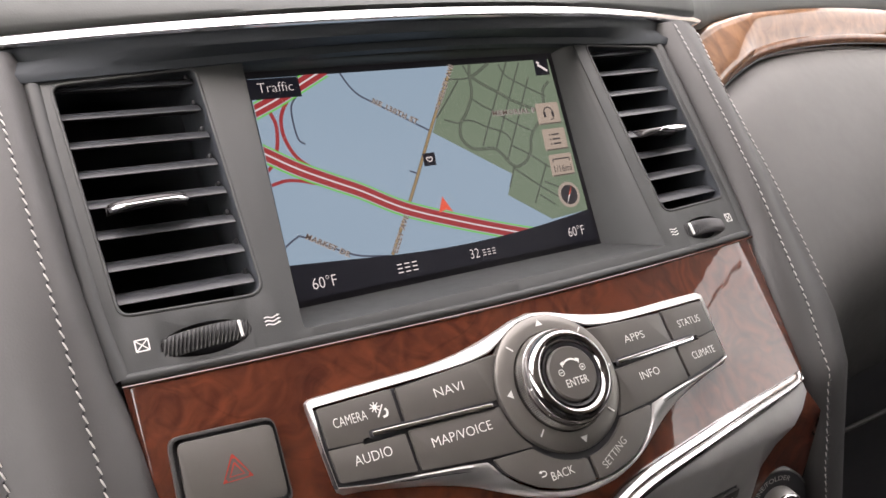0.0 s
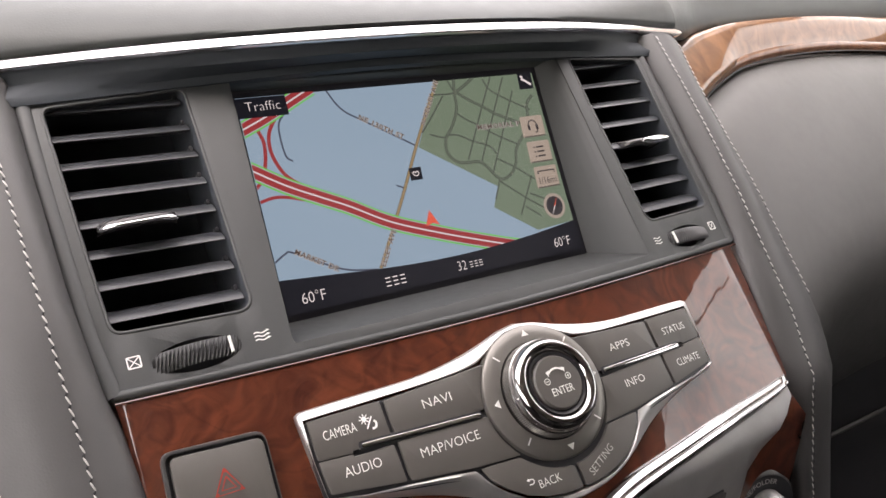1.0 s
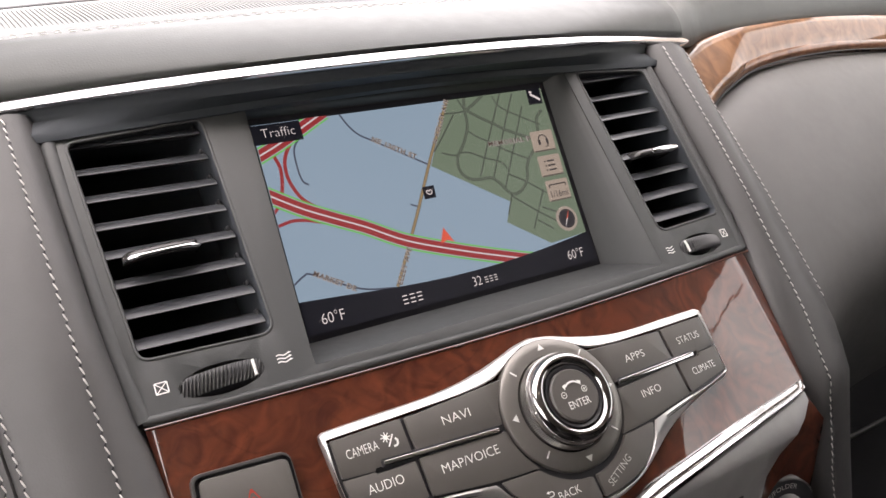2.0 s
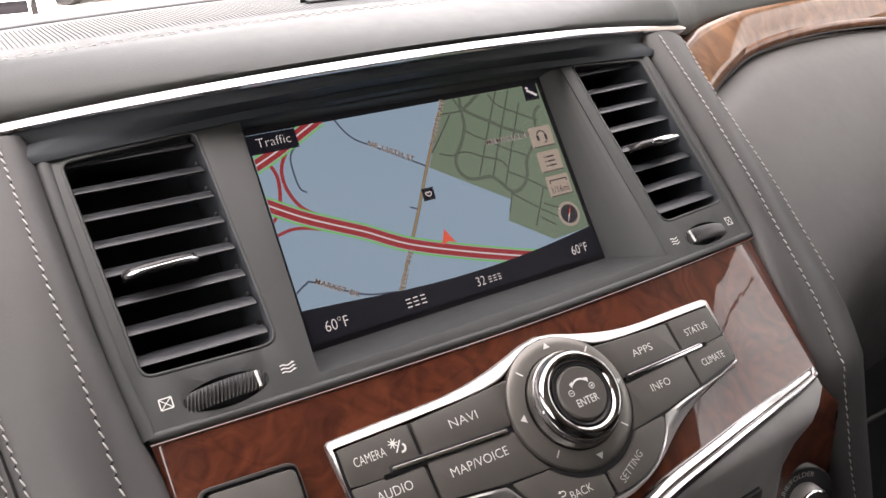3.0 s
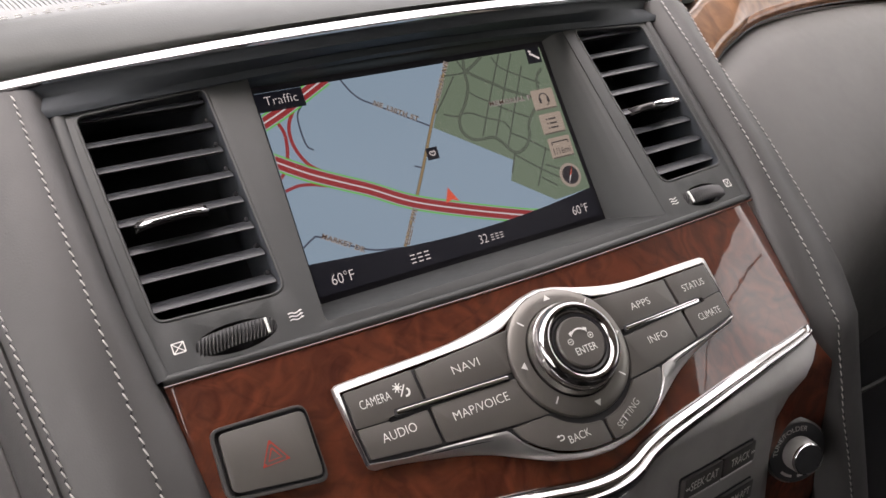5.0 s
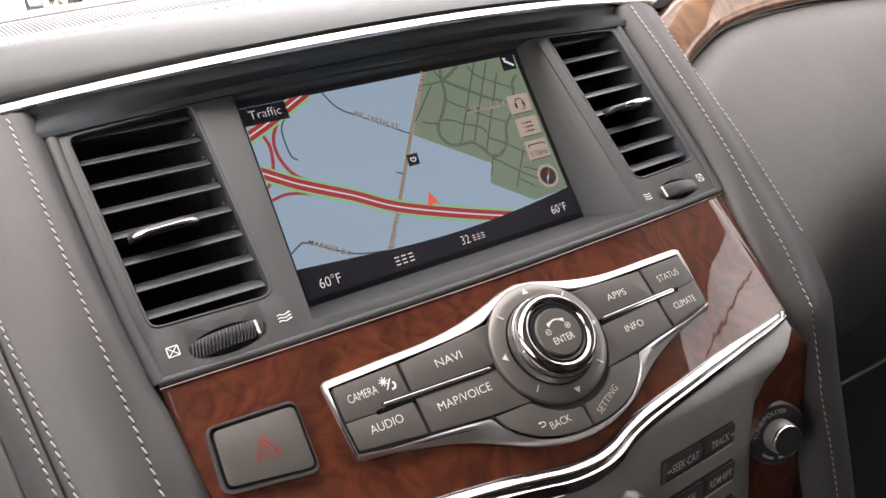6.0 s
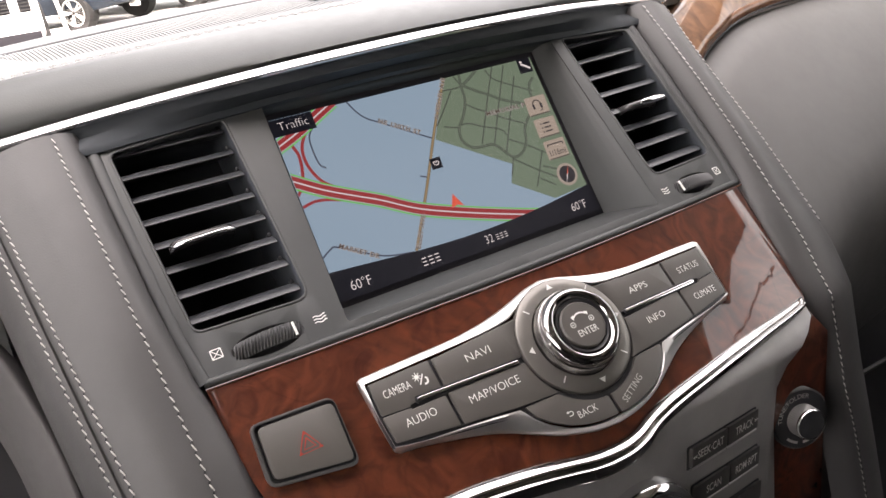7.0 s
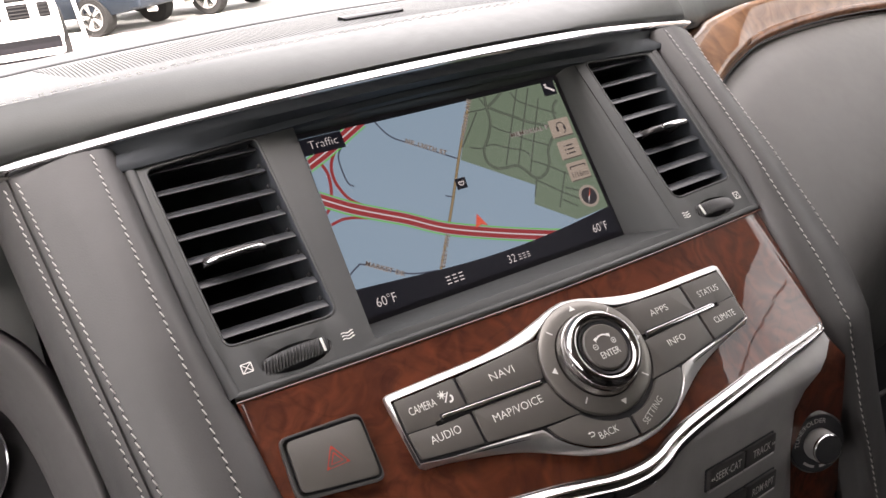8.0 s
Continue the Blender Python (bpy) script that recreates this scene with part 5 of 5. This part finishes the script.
BULGE = [(0.11, 0.0), (0.02, 0.0), (-0.03, 0.0020), (-0.08, 0.0045), (-0.13, 0.0060), (-0.40, 0.0060)]  # the passenger-side pad is fuller lower down


def pad_section(z, sx=-1):
    x1, x2 = 0.1882 + 0.06 * z, 0.2188 + 0.108 * z
    xi = lerp_table([(0.11, 0.1795), (0.06, 0.1785), (0.0, 0.1755), (-0.040, 0.1708), (-0.050, 0.1692), (-0.0736, 0.1668), (-0.0969, 0.1635), (-0.125, 0.1596), (-0.16, 0.165), (-0.24, 0.175), (-0.4, 0.19)], z)
    x1, x2 = max(x1, xi + 0.010), max(x2, xi + 0.034) + (lerp_table(BULGE, z) if sx > 0 else 0.0)
    d1 = lerp_table(D1, z)
    d2 = lerp_table(D2, z)
    s = stack_y(0.17, z)
    beside = max(0.0, min(1.0, (z + 0.060) / 0.018))  # a deep joint beside the bezel, a shallow one beside the wood
    beside *= 1.0 if sx > 0 else 0.35
    xr = xi + 0.0008 + 0.0032 * beside
    roll, deep = (x1 - 0.0022 - xr) / 0.0085, 0.0100 + 0.0050 * beside
    fall = 1.0 + 0.9 * beside  # how far it rolls away towards the joint
    sec = [(xi - 0.0015, s + max(0.012, d1 + 0.017)), (xr, s + d1 + deep), (xr + 0.0007 * roll, s + d1 + 0.0066 * (0.6 + 0.4 * fall)), (xr + 0.0024 * roll, s + d1 + 0.0034 * fall), (xr + 0.0050 * roll, s + d1 + 0.0012 * fall), (x1 - 0.0022, s + d1), (x1, s + d1 + 0.0007), (x1 + 0.0022, s + d1), (x1 + 0.010, s + d1 + 0.0008),
           ((x1 + x2) / 2 + 0.003, s + (d1 + d2) / 2 - 0.0018), (x2 - 0.002, s + d2 - 0.0006), (x2 + 0.0012, s + d2 + 0.0010), (x2 + 0.0036, s + d2 + 0.0034), (x2 + 0.0045, s + d2 + 0.0062), (x2 + 0.0054, s + d2 + 0.0050), (x2 + 0.0078, s + d2 + 0.0075), (x2 + 0.013, s + d2 + 0.0145), (x2 + 0.0185, s + d2 + 0.028), (x2 + 0.021, s + d2 + 0.047), (x2 + 0.022, s + d2 + 0.08), (x2 + 0.022, s + d2 + 0.13)]
    return sec


zs = [0.110, 0.107, 0.1015] + [0.095 - 0.015 * i for i in range(34)]
for sx in (-1, 1):
    pad = thing("side_pad", "padded grey leather side of the centre stack with stitching", "padded trim", (sx * 0.2, 0, -0.2), "centre stack side pads")
    rows = []
    for z in zs:
        sec = pad_section(z, sx)
        lift = lambda x: trim_z(min(x, 0.236)) - (0.0022 if z > 0.108 else 0.0048)  # the top tucks under the bright strip
        rows.append([(sx * x, y + (0.006 if z > 0.108 else 0.0), lift(x) if z > 0.103 else z) for x, y in sec])
        if z > 0.103:
            rows[-1] = [(px, max(py, trim_y(min(abs(px), 0.236)) + (0.005 if z > 0.108 else 0.0012)), pz) for px, py, pz in rows[-1]]
    part("cover", sheet(rows), leather, pad)
    for k, lift, nm in ((6, 0.0009, "stitching"), (11, 0.0004, "stitching"), (15, 0.0004, "stitching")):
        path = [(sx * pad_section(z, sx)[k][0], pad_section(z, sx)[k][1] - lift, z) for z in [0.099 - 0.006 * i for i in range(66 if k == 6 or sx < 0 else 32)]]
        part(nm, stitches(path, 0.0034, 0.0012, 0.00035, slant=0.0005), thread, pad, "pale twisted thread stitching", kind="stuff")
        part("stitch_backing", stitches([(p[0], p[1] + 0.0002, p[2] - 0.0031) for p in path], 0.0017, 0.0029, 0.00052, slant=-0.0003), black_plastic, pad, "dark needle holes", kind="stuff")


# ---- passenger side ----
def passenger(x, z):
    return 0.068 + 0.1 * (x - 0.3) + 0.12 * (z - 0.078)


LOW_EDGE = [(0.235, 0.030), (0.275, 0.058), (0.3065, 0.0774), (0.3285, 0.0875), (0.369, 0.1018), (0.413, 0.1094), (0.462, 0.1138), (0.533, 0.1163), (0.6425, 0.1140), (0.86, 0.105)]
TOP_EDGE = [(0.235, 0.095), (0.262, 0.112), (0.300, 0.1258), (0.335, 0.1360), (0.393, 0.1430), (0.487, 0.1490), (0.58, 0.1500), (0.6734, 0.1490), (0.86, 0.148)]
pw = thing("passenger_wood_trim", "curved glossy burl wood trim over the passenger panel", "trim panel", (0.5, 0.09, 0.12))
lo_c, up_c = spline(LOW_EDGE, 6), spline(TOP_EDGE, 6)


def on_curve(curve, x):
    for a, b in zip(curve, curve[1:]):
        if a[0] <= x <= b[0]:
            return a[1] + (b[1] - a[1]) * (x - a[0]) / (b[0] - a[0])
    return curve[-1][1]


xw = [0.236 + 0.012 * i for i in range(52)]
rows = []
for x in xw:
    z0, z1 = on_curve(lo_c, x), on_curve(up_c, x)
    lean = 0.24 * max(0.0, min(1.0, (0.372 - x) / 0.03))  # the inner end leans back
    rows.append([(x, passenger(x, z0) + (0.012, 0.004, -0.0018, -0.0030, -0.0036, -0.0040, -0.0042, -0.0040, 0.012)[k] + lean * (z1 - z0) * ((0.0, 0.0, 0.05, 0.2, 0.4, 0.6, 0.8, 0.95, 1.06)[k] - 0.5), z0 + (z1 - z0) * (0.0, 0.0, 0.05, 0.2, 0.4, 0.6, 0.8, 0.95, 1.06)[k]) for k in range(9)])
part("veneer", sheet(rows, deg=80), wood_trim, pw)
rows = []
for x in xw:
    z0 = on_curve(lo_c, x)
    rows.append([(x, passenger(x, z0 + d) + e, z0 + d) for d, e in ((-0.001, 0.004), (-0.002, -0.001), (0.0004, -0.0036), (0.0030, -0.0044), (0.0058, -0.0043), (0.0066, -0.0036), (0.0067, 0.003))])
part("lower_moulding", sheet(rows), wood_moulding, pw, "rounded wood lower moulding")
airbag = thing("passenger_panel", "smooth grey padded panel before the passenger seat", "dashboard panel", (0.5, 0.08, -0.05))
rows = []
for x in xw:
    z0 = on_curve(lo_c, x) - 0.0025
    row = [(x, passenger(x, z0) + 0.012, z0)]
    for k in range(12):
        drop = 0.003 + 0.34 * k / 11
        fall = -0.034 * math.sin(math.pi * min(1, drop / 0.36)) + 1.5 * max(0, drop - 0.19) ** 1.3
        row.append((x, passenger(x, z0) + fall + (0.004 if k == 0 else 0), z0 - drop))
    row.append((x, passenger(x, z0) + 0.20, z0 - 0.35))
    rows.append(row)
part("cover", sheet(rows, deg=80), panel_leather, airbag)
# dark tube draws the line where the moulding meets the panel
part("upper_joint", tube([(x, passenger(x, on_curve(lo_c, x)) - 0.0012, on_curve(lo_c, x) - 0.0028) for x in xw], 0.0007, segs=8), black_plastic, airbag, "thin dark line along the upper edge")
glove = thing("glove_box", "dark plastic glove box below the passenger panel", "glove box", (0.5, 0.1, -0.3))
rows = [[(x, 0.20, -0.195), (x, 0.185, -0.200), (x, 0.190, -0.24), (x, 0.26, -0.42)] for x in [0.22 + 0.05 * i for i in range(14)]]
part("door", sheet(rows), black_plastic, glove)
part("handle", tube([(0.30, 0.178, -0.246), (0.48, 0.178, -0.2475), (0.62, 0.182, -0.247)], 0.0024), rim_metal, glove, "slim grey handle")

# ---- driver side of the stack: hood round the instruments ----
HOOD = spline([(-0.40, 0.105), (-0.330, 0.085), (-0.285, 0.056), (-0.262, 0.033), (-0.2515, 0.015), (-0.2455, -0.006), (-0.2405, -0.033), (-0.2375, -0.066), (-0.2375, -0.11), (-0.241, -0.16), (-0.252, -0.22)], 4)
hood = thing("instrument_hood", "grey plastic hood around the dark instrument cluster", "instrument hood", (-0.3, 0.06, -0.05))
rows = []
for i, (x, z) in enumerate(HOOD):
    ahead, behind = HOOD[min(i + 1, len(HOOD) - 1)], HOOD[max(i - 1, 0)]
    d = Vector((ahead[0] - behind[0], ahead[1] - behind[1])).normalized()
    out = Vector((-d.y, d.x))
    rows.append([(x + out.x * u, 0.057 + v, z + out.y * u) for u, v in ((0.012, 0.085), (0.0065, 0.030), (0.0035, 0.008), (0.0015, 0.0015), (0.0, 0.0), (-0.0016, 0.0008), (-0.0045, 0.0045), (-0.0120, 0.016), (-0.0200, 0.034), (-0.0260, 0.058), (-0.0300, 0.095))])
part("rim", sheet(rows, deg=80), hood_plastic, hood)
part("shoulder", sheet([[(x + 0.004, 0.066 + 0.02 * t, z + 0.004 + (0.135 - z) * t) for t in (0, 0.3, 0.7, 1)] for x, z in HOOD[:18]]), pad_leather, hood, "grey upper shoulder")
part("backing", sheet([[(-0.80, 0.17, z), (-0.236, 0.15, z)] for z in (0.13, -0.40)]), black_plastic, hood, "black instrument backing")
gauge = thing("gauge", "round gauge with chrome ring and pale markings", "gauge", (-0.31, 0.13, -0.06))
gc = (Vector((-0.3240, 0.146, -0.0130)), Vector((1, 0, 0)), Vector((0, 0, 1)), Vector((0, -1, 0)))
part("face", lathe([(0.0395, -0.004), (0.0395, 0.001), (0.001, 0.001)], gc, 48), black_plastic, gauge)
part("ring", lathe([(0.0400, -0.004), (0.0402, 0.0022), (0.0396, 0.0026), (0.0390, 0.0022), (0.0388, -0.004)], gc, 64), chrome, gauge, "thin chrome ring")
part("numeral", words("0", -0.2872, 0.0005, 0.0060, lambda x, z: 0.1440), print_white, gauge)
part("red_line", block(-0.315, -0.2840, 0.1438, 0.1444, 0.0052, 0.0058), red_mark, gauge)
part("white_line", block(-0.315, -0.2905, 0.1438, 0.1444, -0.0225, -0.0218), print_white, gauge)
stalk = thing("wiper_stalk", "black wiper stalk with a chrome ring", "stalk", (-0.34, -0.05, -0.06))
part("arm", tube([(-0.42, -0.02, -0.09), (-0.36, -0.07, -0.075), (-0.320, -0.105, -0.068), (-0.306, -0.118, -0.066)], [0.007, 0.008, 0.010, 0.009], segs=12), black_plastic, stalk)
part("ring", tube([(-0.322, -0.1035, -0.068), (-0.319, -0.106, -0.0675)], 0.0112, segs=16), chrome, stalk, "chrome ring")


# ---- cars in the lot ----
def car(name, label, place, paint, length=4.8, width=1.9, height=1.75, wheel_r=0.38, pickup=False, rear=False):
    m = Matrix.Translation((place[0], place[1], 0)) @ Matrix.Rotation(radians(place[2]), 4, "Z")
    ob = thing(name, label, "car", frame_of=m)
    hw, hl = width / 2, length / 2
    # body sections along the length (front at +y)
    prof = [(-hl, 0.55, 0.95, 0.86), (-hl + 0.08, 0.42, 1.05, 0.96), (-hl + 0.7, 0.32, 1.08, 1.0), (0, 0.30, 1.05, 1.0), (hl - 1.2, 0.30, 1.04, 1.0), (hl - 0.5, 0.34, 0.98, 0.97), (hl - 0.08, 0.40, 0.86, 0.90), (hl, 0.50, 0.74, 0.80)]
    rows = []
    for y, z0, z1, k in prof:
        if pickup and y > 0:
            z1, k = 1.26, max(k, 0.95)
        w = hw * k
        rows.append([(-w * 0.92, y, z0), (-w, y, z0 + 0.18), (-w, y, (z0 + z1) / 2), (-w * 0.94, y, z1 - 0.06), (-w * 0.8, y, z1), (0, y, z1 + 0.04), (w * 0.8, y, z1), (w * 0.94, y, z1 - 0.06), (w, y, (z0 + z1) / 2), (w, y, z0 + 0.18), (w * 0.92, y, z0)])
    body = sheet(rows, closed=True)
    bmesh.ops.holes_fill(body, edges=body.edges[:])
    part("body", body, paint, ob)
    cab = [(-hl + 0.25, 0.78), (-hl + 0.7, 0.9), (0.3, 0.9), (1.0, 0.8)]
    rows = []
    for i, (y, k) in enumerate(cab):
        zt = 1.06 if i in (0, 3) else height
        y2 = y
        rows.append([(-hw * 0.92, y2, 1.02), (-hw * k * 0.82, y2, zt), (hw * k * 0.82, y2, zt), (hw * 0.92, y2, 1.02)])
    part("cabin", sheet(rows), car_glass, ob, "tinted glass cabin")
    for sx in (-1, 1):
        for y in (-hl + 0.95, hl - 0.95):
            cx = sx * (hw - 0.1)
            at = (Vector((cx, y, wheel_r)), Vector((0, 1, 0)), Vector((0, 0, 1)), Vector((sx, 0, 0)))
            tyre = part("tyre", lathe([(wheel_r * 0.7, -0.12), (wheel_r * 0.97, -0.12), (wheel_r, -0.09), (wheel_r, 0.09), (wheel_r * 0.95, 0.125), (wheel_r * 0.68, 0.125), (wheel_r * 0.66, 0.06)], at, 40), tyre_rubber, ob)
            rimb = lathe([(wheel_r * 0.68, 0.05), (wheel_r * 0.68, 0.12), (wheel_r * 0.62, 0.12), (wheel_r * 0.60, 0.06)], at, 40)
            for k in range(5):
                a = 2 * math.pi * k / 5
                d = Vector((0, math.cos(a), math.sin(a)))
                for off in (-0.05, 0.05):
                    d2 = Vector((0, math.cos(a + off * 3), math.sin(a + off * 3)))
                    rimb = merge(rimb, tube([Vector((cx, y, wheel_r)) + Vector((sx * 0.11, 0, 0)) + d * 0.04, Vector((cx, y, wheel_r)) + Vector((sx * 0.115, 0, 0)) + d2 * wheel_r * 0.64], 0.016, segs=5, up=(1, 0, 0)))
            part("rim", rimb, satin, tyre)
    end = 1 if not rear else -1
    yb = end * (hl + 0.01)
    part("bumper", block(-hw * 0.93, hw * 0.93, min(yb, yb - end * 0.25), max(yb, yb - end * 0.25), 0.40, 0.66, 0.05, 3), paint if not rear else dark_paint, ob)
    if pickup:
        for z in (0.875, 1.05):
            for x0, x1 in ((-0.85, -0.74), (-0.65, -0.45), (-0.38, -0.05), (0.05, 0.38), (0.45, 0.65), (0.74, 0.85)):
                hole = part("grille_opening", block(x0, x1, hl - 0.04, hl + 0.012, z - 0.075, z + 0.075, 0.01), exterior_black, ob)
                for k in range(4):
                    part("grille_bar", block(x0, x1, hl, hl + 0.02, z - 0.056 + 0.034 * k, z - 0.044 + 0.034 * k), tyre_rubber, hole)
        part("lower_grille", block(-0.88, 0.88, hl - 0.05, hl + 0.05, 0.48, 0.60, 0.01), exterior_black, ob)
        # black block puts in the shade below the bumper
        part("underbody_shade", block(-0.80, 0.80, hl - 0.5, hl - 0.02, 0.26, 0.40, 0.02), exterior_black, ob)
        for sx in (-1, 1):
            part("headlight", block(min(sx * 0.70, sx * 0.90), max(sx * 0.70, sx * 0.90), hl - 0.12, hl + 0.005, 1.14, 1.24, 0.03), satin, ob)
    if rear:
        for sx in (-1, 1):
            part("exhaust_pipe", tube([(sx * 0.55, -hl + 0.1, 0.36), (sx * 0.55, -hl - 0.06, 0.36)], 0.045, segs=14, up=(0, 0, 1)), satin, ob)
            part("tail_light", block(min(sx * 0.6, sx * 0.9), max(sx * 0.6, sx * 0.9), -hl - 0.02, -hl + 0.1, 0.82, 1.0, 0.03), red_mark, ob)
    return ob


car("pickup_truck", "white pickup truck parked facing the windscreen", (-0.58, 11.75, 180), white_paint, 5.4, 1.95, 1.85, 0.42, pickup=True)
car("parked_suv", "dark blue sport utility parked tail first in the lot", (0.84, 16.1, 45), dark_paint, 4.7, 1.9, 1.7, 0.33, rear=True)
car("parked_car", "dark parked car further along the lot", (3.03, 17.1, 45), dark_paint, 4.7, 1.9, 1.6, 0.36, rear=True)
post = thing("signpost", "thin leaning white post on the parking lot", "post", (0.95, 15.0, 0), frame_of=HERE)
part("pole", tube([(0.98, 14.4, 0), (0.86, 14.4, 1.6)], 0.035), white_paint, post)
part("foot", tube([(0.5, 14.5, 0.1), (1.0, 14.4, 0.1)], 0.03), white_paint, post)

# ---- guy cable and pole beside the lot, mirrored in the lacquer ----
pole = thing("utility_pole", "tall wooden utility pole with a dark guy cable", "utility pole", (8, -9, 0), frame_of=HERE)
part("shaft", tube([(8, -9, 0), (8, -9, 8.6)], [0.16, 0.12], segs=12, up=(0, 1, 0)), pole_wood, pole)
part("cable", tube([(8, -9, 7.9), (8, -3.8, 6.0), (8, -2.36, 5.47), (8, 12.4, 0)], 0.013, segs=6), black_plastic, pole)

# ---- windscreen ----
ws = thing("windscreen", "clear sloping windscreen glass", "window", kind="structure", frame_of=HERE)
rows = [[(x, 0.93 - 0.12 * (x / 0.9) ** 2, 1.28), (x * 0.93, 0.4, 1.6), (x * 0.9, -0.29, 1.9)] for x in (-0.88, -0.5, 0, 0.5, 0.88)]
pane = part("pane", sheet(rows), glass, ws)
pane.visible_shadow = False
